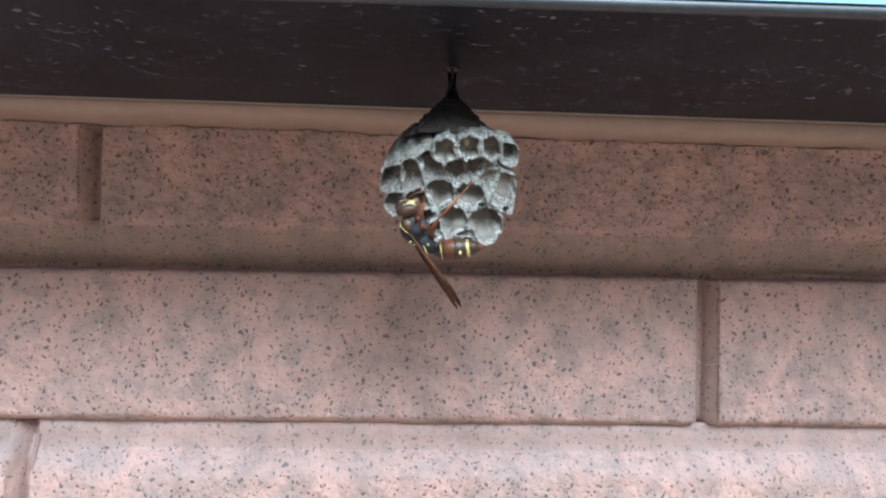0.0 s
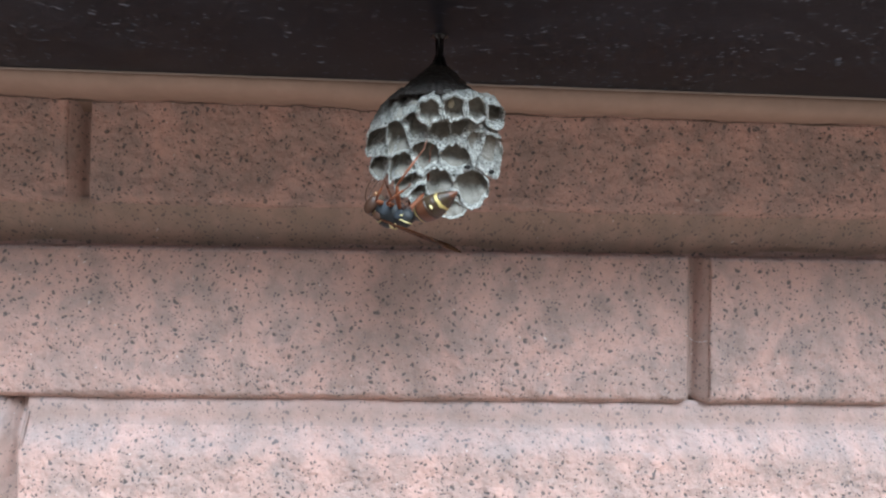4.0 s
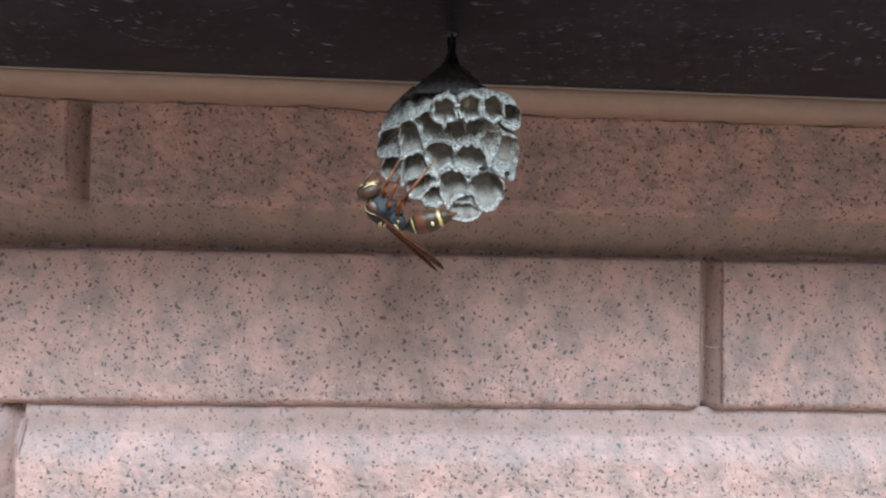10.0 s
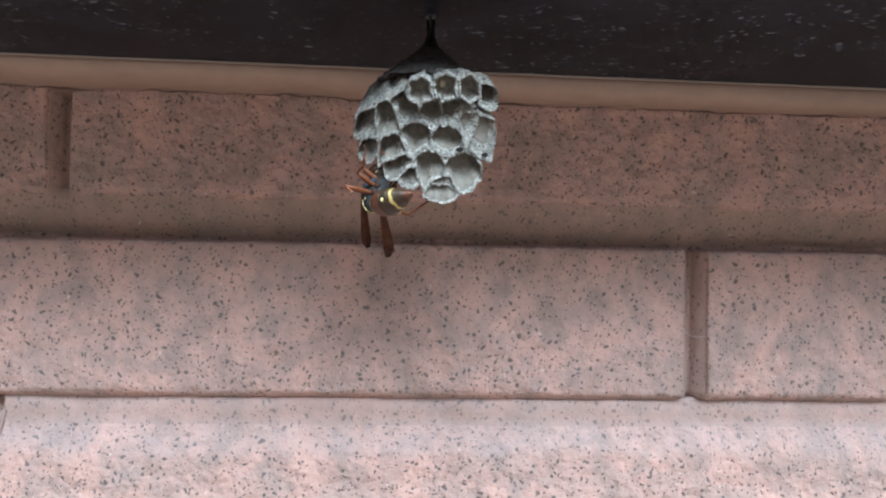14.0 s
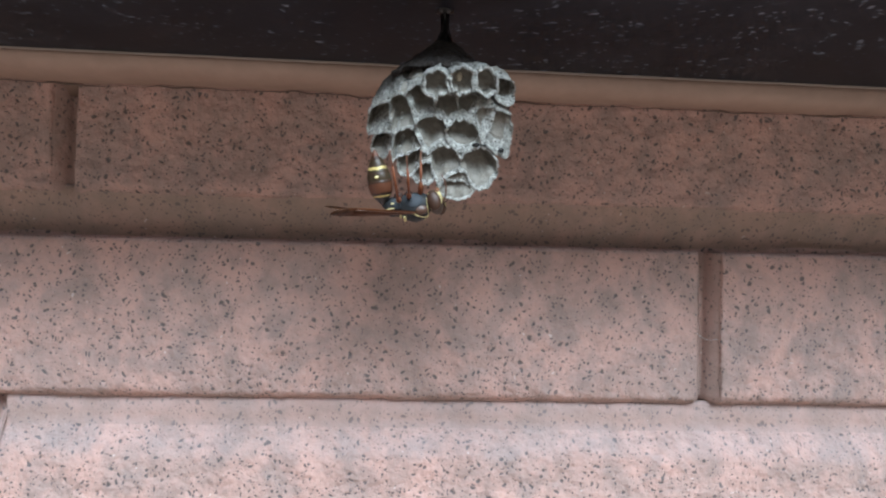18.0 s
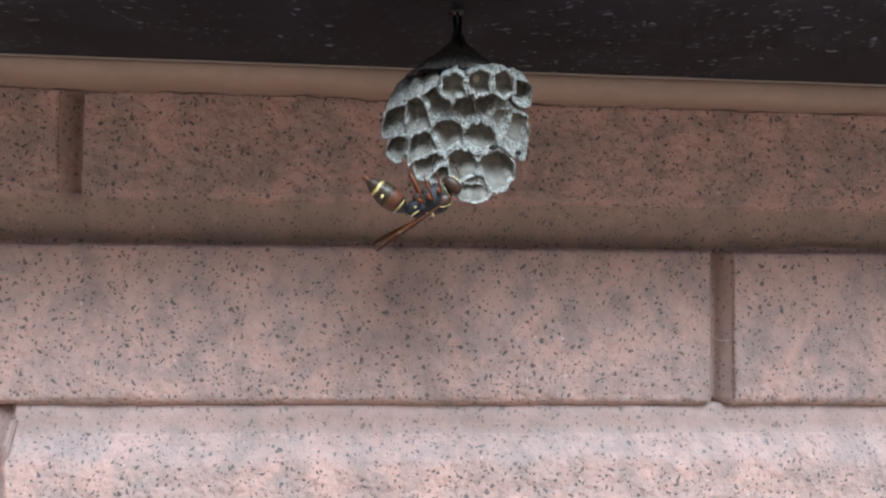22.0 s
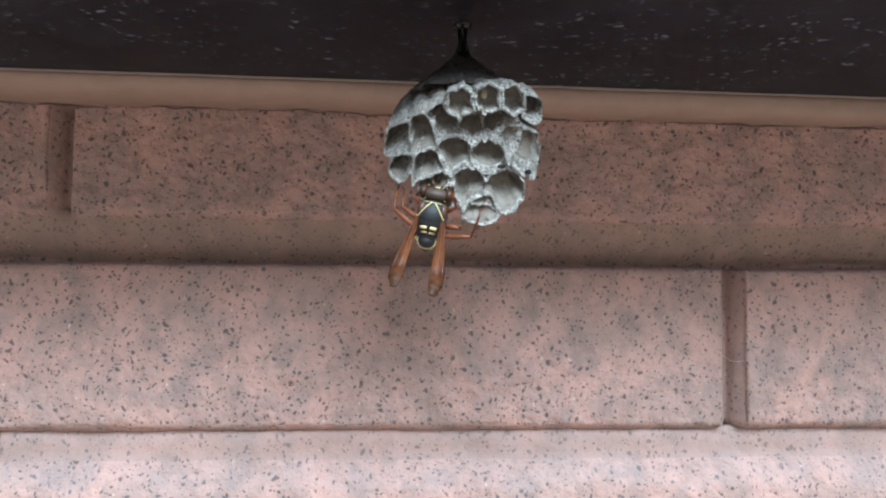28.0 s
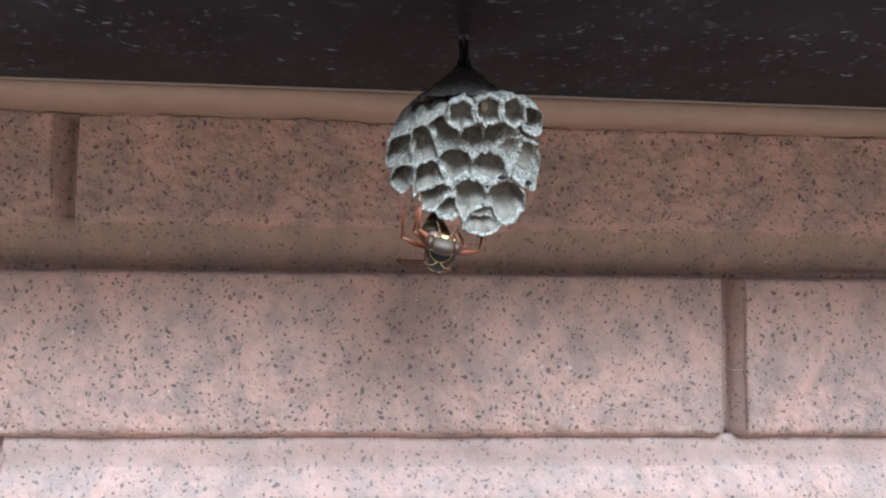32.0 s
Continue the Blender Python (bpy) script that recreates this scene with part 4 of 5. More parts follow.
BODY = [
    (0, -0.00927, -0.09805, 1.9491, -176.1, -62.9, 180.0),
    (1, -0.00953, -0.09805, 1.9492, -176.1, -62.7, 180.0),
    (2, -0.00925, -0.09806, 1.946, -175.5, -40.8, 180.0),
    (2.5, -0.00966, -0.09807, 1.9447, -171.9, -26.2, 157.9),
    (3, -0.01007, -0.09808, 1.9433, -174.4, -11.6, 138.7),
    (3.5, -0.01019, -0.09808, 1.9431, -174.5, -11.6, 138.7),
    (4.5, -0.01372, -0.09657, 1.9457, -168.4, -39.2, 155.0),
    (5.5, -0.01726, -0.09506, 1.9484, -175.9, -66.9, 180.0),
    (6, -0.01742, -0.09506, 1.9483, -176.0, -66.9, 180.0),
    (7, -0.01709, -0.09505, 1.9485, -176.1, -66.9, 180.0),
    (8, -0.01675, -0.09505, 1.9486, -176.3, -67.1, 180.0),
    (8.5, -0.01689, -0.09505, 1.9485, -176.3, -67.2, 180.0),
    (9, -0.01777, -0.09505, 1.9467, -176.3, -47.0, 180.0),
    (10, -0.01716, -0.09506, 1.9453, -175.6, -48.7, 180.0),
    (11, -0.01738, -0.09507, 1.944, -175.0, -32.6, 180.0),
    (11.5, -0.01702, -0.09507, 1.944, -175.0, -32.5, 180.0),
    (11.67, -0.01611, -0.09435, 1.9442, -161.9, -41.7, 155.1),
    (11.83, -0.01519, -0.09363, 1.9445, -143.4, -45.1, 125.3),
    (12, -0.01428, -0.09291, 1.9447, -125.1, -41.3, 95.6),
    (12.5, -0.01397, -0.09273, 1.9452, -128.4, -45.3, 83.5),
    (13, -0.01367, -0.09255, 1.9457, -130.5, -49.8, 70.6),
    (14, -0.01374, -0.09257, 1.9455, -130.7, -47.1, 71.5),
    (14.5, -0.01396, -0.09257, 1.9455, -130.6, -47.3, 71.3),
    (15.5, -0.01171, -0.09258, 1.9445, -134.3, -44.1, 69.8),
    (16.5, -0.00947, -0.09258, 1.9436, -138.0, -40.8, 68.1),
    (16.75, -0.00956, -0.09263, 1.9429, -145.9, -36.4, 68.8),
    (17, -0.00966, -0.09267, 1.9423, -153.3, -32.0, 68.8),
    (17.12, -0.00968, -0.09269, 1.9424, -153.4, -27.1, 50.8),
    (17.25, -0.0097, -0.09271, 1.9425, -155.1, -22.3, 33.6),
    (17.38, -0.00972, -0.09273, 1.9425, -158.1, -18.2, 16.8),
    (17.5, -0.00974, -0.09275, 1.9426, -162.2, -15.2, 0.0),
    (18, -0.00843, -0.0931, 1.9415, 172.6, -8.9, 0.0),
    (18.5, -0.00741, -0.09307, 1.9416, 175.1, -26.0, 0.0),
    (19, -0.00766, -0.093, 1.9425, -179.7, -29.7, 0.0),
    (20, -0.00736, -0.092, 1.9436, -179.8, -34.9, 0.0),
    (21, -0.00731, -0.092, 1.9437, -179.7, -35.5, 0.0),
    (22, -0.00731, -0.092, 1.9439, -179.7, -35.2, 0.0),
    (23, -0.00763, -0.09199, 1.943, -179.4, -37.6, 0.0),
    (23.5, -0.00792, -0.09199, 1.9429, -179.3, -37.4, 0.0),
    (24, -0.00748, -0.09199, 1.9445, -179.2, -33.3, 0.0),
    (24.5, -0.00897, -0.09409, 1.9409, 173.8, 4.8, 0.0),
    (25, -0.00765, -0.09511, 1.9387, 171.8, 11.1, 0.0),
    (25.25, -0.00845, -0.09557, 1.9389, 165.9, 8.9, -20.2),
    (25.5, -0.00925, -0.09603, 1.9391, 161.2, 4.9, -39.9),
    (26.17, -0.00917, -0.09628, 1.9405, 149.9, -24.0, -44.7),
    (26.83, -0.00908, -0.09654, 1.942, 136.4, -53.2, -42.6),
    (27.5, -0.009, -0.0968, 1.9434, 84.1, -78.6, 0.0),
    (28, -0.00884, -0.0968, 1.9436, 84.1, -78.6, 0.0),
    (28.5, -0.0086, -0.0968, 1.9437, 84.3, -78.8, 0.0),
    (29, -0.0085, -0.0968, 1.9437, 84.2, -78.8, 0.0),
    (29.6, -0.00886, -0.0968, 1.9437, 84.3, -78.8, 0.0),
    (29.75, -0.00864, -0.09701, 1.9428, 166.7, -59.8, -81.0),
    (29.9, -0.00841, -0.09723, 1.9418, 178.6, -30.3, -91.4),
    (30, -0.00877, -0.09718, 1.9412, 179.8, -26.7, -92.1),
    (30.15, -0.00834, -0.09707, 1.9395, -179.9, -18.7, -92.0),
    (30.5, -0.00811, -0.09707, 1.939, 179.2, -18.8, -89.4),
    (31, -0.00799, -0.09705, 1.9397, 179.3, -17.7, -90.0),
    (31.5, -0.00862, -0.09705, 1.9389, 179.2, -17.8, -89.3),
    (32, -0.007, -0.09701, 1.9383, 167.6, -13.9, -86.2),
]
HEAD_TURN = [(0, 0, 10, -22), (3.5, 0, 10, -22), (6, 0, 15, -12), (9, 0, 15, -20), (11.5, 0, 10, -18), (12, 0, 10, 0), (17, 0, 8, 0), (18, 0, 8, 15), (20, 0, 14, 8), (24, 0, 10, 10), (24.5, 0, 8, 32), (25, 0, 6, 46), (25.5, 0, 2, 30), (27.5, 0, -6, 0), (29.6, 0, -6, 0), (30, 0, 45, 0), (30.2, 0, 66, 0), (32, 0, 60, 0)]
ABDOMEN_TURN = [
    (0, -18.4, -68.3, 26.9),
    (1, -16.5, -66.8, 24.7),
    (2, -13.2, -62.3, 21.7),
    (2.5, -4.3, -54.0, 8.5),
    (3, 0.3, -45.0, -0.6),
    (3.5, 0.0, -44.3, -0.0),
    (4.5, -3.1, -56.6, 5.7),
    (5.5, -11.1, -68.5, 16.2),
    (6, -11.7, -68.3, 17.2),
    (7, -10.2, -69.0, 14.9),
    (8, -11.4, -69.2, 16.4),
    (8.5, -12.1, -68.8, 17.7),
    (9, -6.5, -57.1, 11.9),
    (10, -12.9, -64.7, 20.2),
    (11, -5.4, -48.1, 12.0),
    (11.5, -5.2, -48.3, 11.6),
    (11.67, -10.3, -60.6, 17.6),
    (11.83, -22.9, -72.3, 30.9),
    (12, -66.7, -80.7, 75.6),
    (12.5, 145.9, -84.1, -149.1),
    (13, 122.7, -70.1, -138.1),
    (14, 55.6, -74.3, -69.6),
    (14.5, 55.5, -74.7, -69.2),
    (15.5, -8.2, -79.8, 9.8),
    (16.5, -44.5, -69.0, 61.5),
    (16.75, -24.2, -67.2, 35.7),
    (17, -9.4, -62.6, 15.3),
    (17.12, -17.3, -71.1, 24.1),
    (17.25, -37.3, -78.7, 44.8),
    (17.38, -89.8, -81.8, 98.0),
    (17.5, -132.9, -76.9, 141.8),
    (18, 65.6, -72.3, -82.8),
    (18.5, 79.1, -74.9, -94.3),
    (19, 113.6, -78.1, -124.1),
    (20, 29.8, -75.7, -37.8),
    (21, 20.0, -72.5, -27.1),
    (22, 18.1, -71.6, -24.9),
    (23, 17.1, -71.2, -23.7),
    (23.5, 12.5, -71.9, -17.2),
    (24, 10.1, -68.6, -14.8),
    (24.5, 31.6, -69.0, -44.8),
    (25, 17.7, -57.6, -31.6),
    (25.25, 34.9, -62.0, -55.3),
    (25.5, 55.8, -62.3, -82.4),
    (26.17, 105.2, -65.4, -127.7),
    (26.83, 141.9, -53.8, -160.1),
    (27.5, 159.7, -36.3, -173.3),
    (28, 160.5, -37.1, -173.4),
    (28.5, 159.3, -37.6, -172.9),
    (29, 159.4, -37.2, -173.0),
    (29.6, 159.4, -38.4, -172.8),
    (29.75, 166.5, -70.6, -170.4),
    (29.9, -18.3, -76.9, 23.0),
    (30, -23.6, -78.2, 28.8),
    (30.15, -14.6, -76.2, 18.5),
    (30.5, -26.6, -76.6, 33.3),
    (31, -11.5, -73.8, 15.3),
    (31.5, -10.6, -73.5, 14.2),
    (32, 32.7, -71.0, -44.7),
]
WING_TURN = [
    [
        (0, -1.8, -6.5, 30.3),
        (1, -1.9, -7.9, 27.1),
        (2, -2.0, -6.4, 35.5),
        (2.5, -1.1, -4.8, 24.7),
        (3, -0.4, -3.2, 13.9),
        (3.5, -0.3, -2.5, 13.9),
        (4.5, -0.7, -3.7, 20.0),
        (5.5, -1.1, -4.9, 26.1),
        (6, -1.1, -4.7, 26.2),
        (7, -1.3, -5.3, 27.9),
        (8, -1.2, -4.7, 27.6),
        (8.5, -1.3, -4.8, 30.1),
        (9, -1.1, -4.2, 28.5),
        (10, -2.1, -7.0, 34.0),
        (11, -0.2, -0.6, 34.4),
        (11.5, -0.1, -0.2, 33.8),
        (11.67, -0.1, 2.0, -8.5),
        (11.83, -1.7, 3.6, -50.8),
        (12, -3.9, 3.7, -93.2),
        (12.5, -28.4, 31.2, -84.4),
        (13, -61.5, 59.3, -92.5),
        (14, -63.6, 55.4, -99.5),
        (14.5, -62.5, 55.1, -98.7),
        (15.5, -107.7, 76.0, -120.6),
        (16.5, 145.5, 70.8, 155.1),
        (16.75, 104.6, 62.0, 130.2),
        (17, 81.1, 49.3, 123.5),
        (17.12, 47.0, 48.3, 88.3),
        (17.25, 22.0, 35.9, 61.8),
        (17.38, 7.5, 17.7, 45.9),
        (17.5, -0.9, -2.9, 35.4),
        (18, -2.7, -17.7, 17.2),
        (18.5, -5.5, -17.4, 34.7),
        (19, -4.1, -15.3, 29.9),
        (20, -2.2, -6.5, 37.2),
        (21, -2.4, -6.7, 38.7),
        (22, -2.5, -7.1, 39.0),
        (23, -3.8, -12.1, 34.5),
        (23.5, -3.0, -10.3, 32.8),
        (24, -2.6, -10.3, 28.8),
        (24.5, -3.6, -18.4, 21.9),
        (25, -4.1, -16.7, 27.1),
        (25.25, -1.6, -15.1, 12.0),
        (25.5, 0.3, -12.8, -2.8),
        (26.17, 0.0, 6.7, 0.5),
        (26.83, 0.9, 26.2, 4.0),
        (27.5, 3.8, 45.7, 9.0),
        (28, 3.8, 47.1, 8.7),
        (28.5, 4.2, 47.8, 9.5),
        (29, 4.1, 47.5, 9.4),
        (29.6, 4.5, 48.9, 9.8),
        (29.75, 0.6, 19.0, 3.8),
        (29.9, -0.0, -11.1, 0.0),
        (30, 0.0, -11.1, -0.4),
        (30.15, -0.1, -11.5, 0.7),
        (30.5, -0.5, -14.2, 4.3),
        (31, -0.3, -12.4, 2.6),
        (31.5, -0.4, -14.2, 3.4),
        (32, 0.2, -10.1, -2.5),
    ],
    [
        (0, 1.0, -8.5, -13.4),
        (1, 2.2, -10.9, -22.5),
        (2, 1.8, -8.0, -25.0),
        (2.5, 0.8, -1.5, -52.7),
        (3, -3.1, 3.7, -80.5),
        (3.5, -2.7, 3.2, -80.4),
        (4.5, 0.2, -0.4, -54.3),
        (5.5, 1.2, -4.8, -28.4),
        (6, 1.2, -4.9, -27.5),
        (7, 1.1, -4.4, -29.1),
        (8, 1.5, -5.1, -31.9),
        (8.5, 1.2, -4.8, -28.2),
        (9, 1.1, -4.2, -28.4),
        (10, 2.7, -9.9, -31.0),
        (11, 0.8, -3.2, -29.9),
        (11.5, 1.1, -3.8, -32.1),
        (11.67, -1.2, 2.3, -56.6),
        (11.83, -5.9, 6.8, -81.4),
        (12, -12.1, 9.0, -106.7),
        (12.5, -30.7, 28.0, -95.5),
        (13, -49.7, 49.3, -90.5),
        (14, -61.1, 51.1, -102.1),
        (14.5, -59.9, 50.6, -101.2),
        (15.5, -95.5, 65.4, -119.5),
        (16.5, -156.8, 68.0, -164.2),
        (16.75, 147.4, 67.4, 158.0),
        (17, 109.3, 56.5, 138.3),
        (17.12, 37.9, 71.0, 51.4),
        (17.25, -1.8, 45.0, -4.4),
        (17.38, -2.9, 12.8, -25.8),
        (17.5, 7.8, -17.7, -47.1),
        (18, -1.2, 2.9, -45.2),
        (18.5, -2.3, 4.7, -51.6),
        (19, -1.6, 3.6, -49.2),
        (20, -2.5, 5.8, -46.6),
        (21, -1.8, 4.6, -43.4),
        (22, -1.0, 2.3, -44.3),
        (23, 1.8, -4.6, -42.2),
        (23.5, 2.6, -6.7, -42.7),
        (24, 1.6, -4.1, -43.1),
        (24.5, 0.7, -1.6, -45.2),
        (25, 0.2, -0.4, -48.7),
        (25.25, -5.7, 7.4, -75.6),
        (25.5, -14.7, 11.6, -103.6),
        (26.17, -18.9, 24.9, -74.2),
        (26.83, -14.9, 38.3, -41.3),
        (27.5, -0.3, 47.0, -0.6),
        (28, -0.3, 48.3, -0.6),
        (28.5, 0.1, 49.2, 0.3),
        (29, 0.2, 48.9, 0.4),
        (29.6, 0.2, 50.3, 0.4),
        (29.75, -0.6, 17.9, -3.9),
        (29.9, 1.0, -14.4, -7.6),
        (30, 1.4, -13.8, -11.5),
        (30.15, 1.5, -13.7, -12.3),
        (30.5, 1.7, -15.9, -11.8),
        (31, 1.8, -15.6, -13.3),
        (31.5, 1.7, -16.3, -11.5),
        (32, 1.6, -11.7, -15.1),
    ],
]
LEG_TURN = [
    [
        (0, 0.32, -0.92, -0.21),
        (1, 0.14, -0.98, -0.14),
        (2, 0.11, -0.87, -0.48),
        (2.5, -0.19, -0.85, -0.49),
        (3, -0.46, -0.76, -0.45),
        (3.5, -0.47, -0.77, -0.44),
        (4.5, -0.12, -0.89, -0.44),
        (5.5, 0.25, -0.90, -0.37),
        (6, 0.26, -0.89, -0.37),
        (7, 0.25, -0.89, -0.38),
        (8, 0.21, -0.91, -0.35),
        (8.5, 0.26, -0.89, -0.36),
        (9, 0.14, -0.71, -0.69),
        (10, 0.36, -0.59, -0.72),
        (11, 0.15, -0.29, -0.94),
        (11.5, 0.13, -0.40, -0.91),
        (11.67, 0.09, -0.65, -0.76),
        (11.83, 0.04, -0.86, -0.51),
        (12, -0.00, -0.97, -0.24),
        (12.5, -0.04, -0.90, -0.44),
        (13, -0.08, -0.78, -0.62),
        (14, -0.03, -0.80, -0.60),
        (14.5, -0.02, -0.80, -0.60),
        (15.5, -0.14, -0.71, -0.69),
        (16.5, -0.26, -0.59, -0.76),
        (16.75, 0.28, -0.83, -0.48),
        (17, 0.70, -0.72, 0.01),
        (17.12, 0.62, -0.77, -0.12),
        (17.25, 0.52, -0.81, -0.26),
        (17.38, 0.41, -0.82, -0.40),
        (17.5, 0.29, -0.81, -0.51),
        (18, 0.15, 0.30, -0.94),
        (18.5, 0.38, -0.69, -0.61),
        (19, 0.34, -0.78, -0.53),
        (20, 0.32, -0.87, -0.38),
        (21, 0.35, -0.86, -0.37),
        (22, 0.34, -0.86, -0.37),
        (23, 0.33, -0.86, -0.40),
        (23.5, 0.31, -0.88, -0.36),
        (24, 0.23, -0.93, -0.27),
        (24.5, -0.00, -0.34, -0.94),
        (25, 0.40, -0.56, -0.73),
        (25.25, -0.06, -0.65, -0.76),
        (25.5, -0.51, -0.60, -0.62),
        (26.17, -0.35, -0.90, -0.25),
        (26.83, 0.28, -0.67, 0.69),
        (27.5, 0.48, -0.22, 0.85),
        (28, 0.47, -0.22, 0.85),
        (28.5, 0.47, -0.22, 0.85),
        (29, 0.46, -0.22, 0.86),
        (29.6, 0.49, -0.22, 0.84),
        (29.75, -0.22, -0.96, 0.19),
        (29.9, -0.61, -0.28, -0.74),
        (30, -0.59, -0.30, -0.75),
        (30.15, -0.69, -0.29, -0.67),
        (30.5, -0.67, -0.34, -0.66),
        (31, -0.70, -0.33, -0.64),
        (31.5, -0.66, -0.36, -0.65),
        (32, -0.72, -0.05, -0.70),
    ],
    [
        (0, 0.48, 0.76, -0.43),
        (1, 0.36, 0.85, -0.39),
        (2, 0.23, 0.63, -0.74),
        (2.5, 0.57, 0.49, -0.66),
        (3, 0.82, 0.29, -0.49),
        (3.5, 0.82, 0.28, -0.50),
        (4.5, 0.70, 0.49, -0.52),
        (5.5, 0.54, 0.67, -0.51),
        (6, 0.53, 0.67, -0.52),
        (7, 0.53, 0.69, -0.50),
        (8, 0.54, 0.68, -0.50),
        (8.5, 0.51, 0.70, -0.50),
        (9, 0.33, 0.39, -0.86),
        (10, 0.49, 0.10, -0.86),
        (11, 0.18, -0.20, -0.96),
        (11.5, 0.18, -0.22, -0.96),
        (11.67, 0.33, -0.52, -0.79),
        (11.83, 0.46, -0.78, -0.43),
        (12, 0.49, -0.87, -0.07),
        (12.5, 0.55, -0.80, -0.25),
        (13, 0.58, -0.69, -0.42),
        (14, 0.53, -0.72, -0.46),
        (14.5, 0.53, -0.71, -0.45),
        (15.5, 0.88, -0.47, -0.11),
        (16.5, 0.96, -0.08, 0.27),
        (16.75, 0.54, 0.19, -0.82),
        (17, -0.65, 0.19, -0.74),
        (17.12, -0.48, 0.32, -0.82),
        (17.25, -0.25, 0.46, -0.85),
        (17.38, -0.00, 0.56, -0.83),
        (17.5, 0.21, 0.61, -0.76),
        (18, 0.14, 0.45, -0.88),
        (18.5, 0.25, 0.95, -0.19),
        (19, 0.18, 0.94, -0.28),
        (20, 0.13, 0.98, -0.16),
        (21, 0.10, 0.98, -0.16),
        (22, 0.10, 0.98, -0.16),
        (23, 0.07, 0.97, -0.21),
        (23.5, 0.10, 0.96, -0.27),
        (24, 0.01, 0.98, -0.18),
        (24.5, -0.06, 0.78, -0.62),
        (25, 0.27, 0.92, -0.28),
        (25.25, 0.50, 0.85, -0.16),
        (25.5, 0.70, 0.72, -0.03),
        (26.17, 0.73, 0.63, -0.29),
        (26.83, 0.70, 0.48, -0.54),
        (27.5, 0.62, 0.30, -0.73),
        (28, 0.60, 0.30, -0.74),
        (28.5, 0.59, 0.30, -0.75),
        (29, 0.59, 0.30, -0.75),
        (29.6, 0.58, 0.30, -0.76),
        (29.75, 0.92, 0.26, -0.29),
        (29.9, 0.95, 0.13, 0.27),
        (30, 0.99, 0.11, 0.11),
        (30.15, 0.71, 0.14, -0.69),
        (30.5, 0.74, 0.15, -0.66),
        (31, 0.68, 0.22, -0.70),
        (31.5, 0.62, 0.25, -0.75),
        (32, 0.32, 0.55, -0.77),
    ],
    [
        (0, 0.52, -0.83, -0.18),
        (1, 0.46, -0.87, -0.19),
        (2, 0.46, -0.72, -0.52),
        (2.5, -0.19, -0.76, -0.62),
        (3, -0.76, -0.47, -0.45),
        (3.5, -0.77, -0.47, -0.44),
        (4.5, -0.30, -0.88, -0.38),
        (5.5, 0.28, -0.94, -0.17),
        (6, 0.29, -0.94, -0.16),
        (7, 0.28, -0.94, -0.18),
        (8, 0.25, -0.96, -0.15),
        (8.5, 0.30, -0.94, -0.16),
        (9, 0.36, -0.75, -0.56),
        (10, 0.22, -0.91, -0.34),
        (11, 0.24, -0.73, -0.63),
        (11.5, 0.22, -0.76, -0.61),
        (11.67, 0.20, -0.79, -0.58),
        (11.83, 0.18, -0.82, -0.55),
        (12, 0.15, -0.84, -0.52),
        (12.5, -0.05, -0.76, -0.64),
        (13, -0.25, -0.64, -0.73),
        (14, -0.36, -0.60, -0.72),
        (14.5, -0.35, -0.61, -0.71),
        (15.5, -0.06, -0.82, -0.57),
        (16.5, 0.24, -0.91, -0.35),
        (16.75, 0.23, -0.88, -0.42),
        (17, 0.22, -0.85, -0.49),
        (17.12, 0.19, -0.86, -0.47),
        (17.25, 0.17, -0.88, -0.45),
        (17.38, 0.15, -0.89, -0.43),
        (17.5, 0.12, -0.90, -0.42),
        (18, 0.06, -0.43, -0.90),
        (18.5, 0.32, -0.74, -0.60),
        (19, 0.27, -0.87, -0.42),
        (20, 0.22, -0.89, -0.39),
        (21, 0.26, -0.88, -0.39),
        (22, 0.26, -0.89, -0.39),
        (23, 0.32, -0.85, -0.43),
        (23.5, 0.31, -0.87, -0.39),
        (24, 0.20, -0.90, -0.39),
        (24.5, -0.10, -0.62, -0.78),
        (25, -0.25, -0.55, -0.79),
        (25.25, -0.42, -0.31, -0.85),
        (25.5, -0.55, -0.05, -0.83),
        (26.17, -0.77, -0.36, -0.52),
        (26.83, -0.42, -0.63, 0.65),
        (27.5, -0.04, -0.44, 0.90),
        (28, -0.03, -0.43, 0.90),
        (28.5, -0.02, -0.43, 0.90),
        (29, -0.03, -0.43, 0.90),
        (29.6, -0.01, -0.43, 0.90),
        (29.75, -0.45, -0.89, 0.03),
        (29.9, -0.37, -0.31, -0.88),
        (30, -0.36, -0.33, -0.87),
        (30.15, -0.47, -0.22, -0.85),
        (30.5, -0.46, -0.27, -0.85),
        (31, -0.50, -0.26, -0.82),
        (31.5, -0.46, -0.29, -0.84),
        (32, -0.74, -0.19, -0.64),
    ],
    [
        (0, 0.68, 0.63, -0.38),
        (1, 0.66, 0.63, -0.41),
        (2, 0.58, 0.36, -0.73),
        (2.5, 0.54, 0.55, -0.64),
        (3, 0.48, 0.71, -0.51),
        (3.5, 0.48, 0.70, -0.53),
        (4.5, 0.53, 0.74, -0.42),
        (5.5, 0.58, 0.76, -0.31),
        (6, 0.57, 0.76, -0.31),
        (7, 0.57, 0.77, -0.29),
        (8, 0.58, 0.76, -0.30),
        (8.5, 0.55, 0.78, -0.30),
        (9, 0.55, 0.39, -0.74),
        (10, 0.44, 0.67, -0.60),
        (11, 0.39, 0.31, -0.87),
        (11.5, 0.39, 0.31, -0.87),
        (11.67, 0.53, -0.06, -0.85),
        (11.83, 0.58, -0.49, -0.65),
        (12, 0.52, -0.77, -0.37),
        (12.5, 0.84, -0.52, -0.14),
        (13, 0.98, -0.15, 0.13),
        (14, 0.99, -0.13, 0.10),
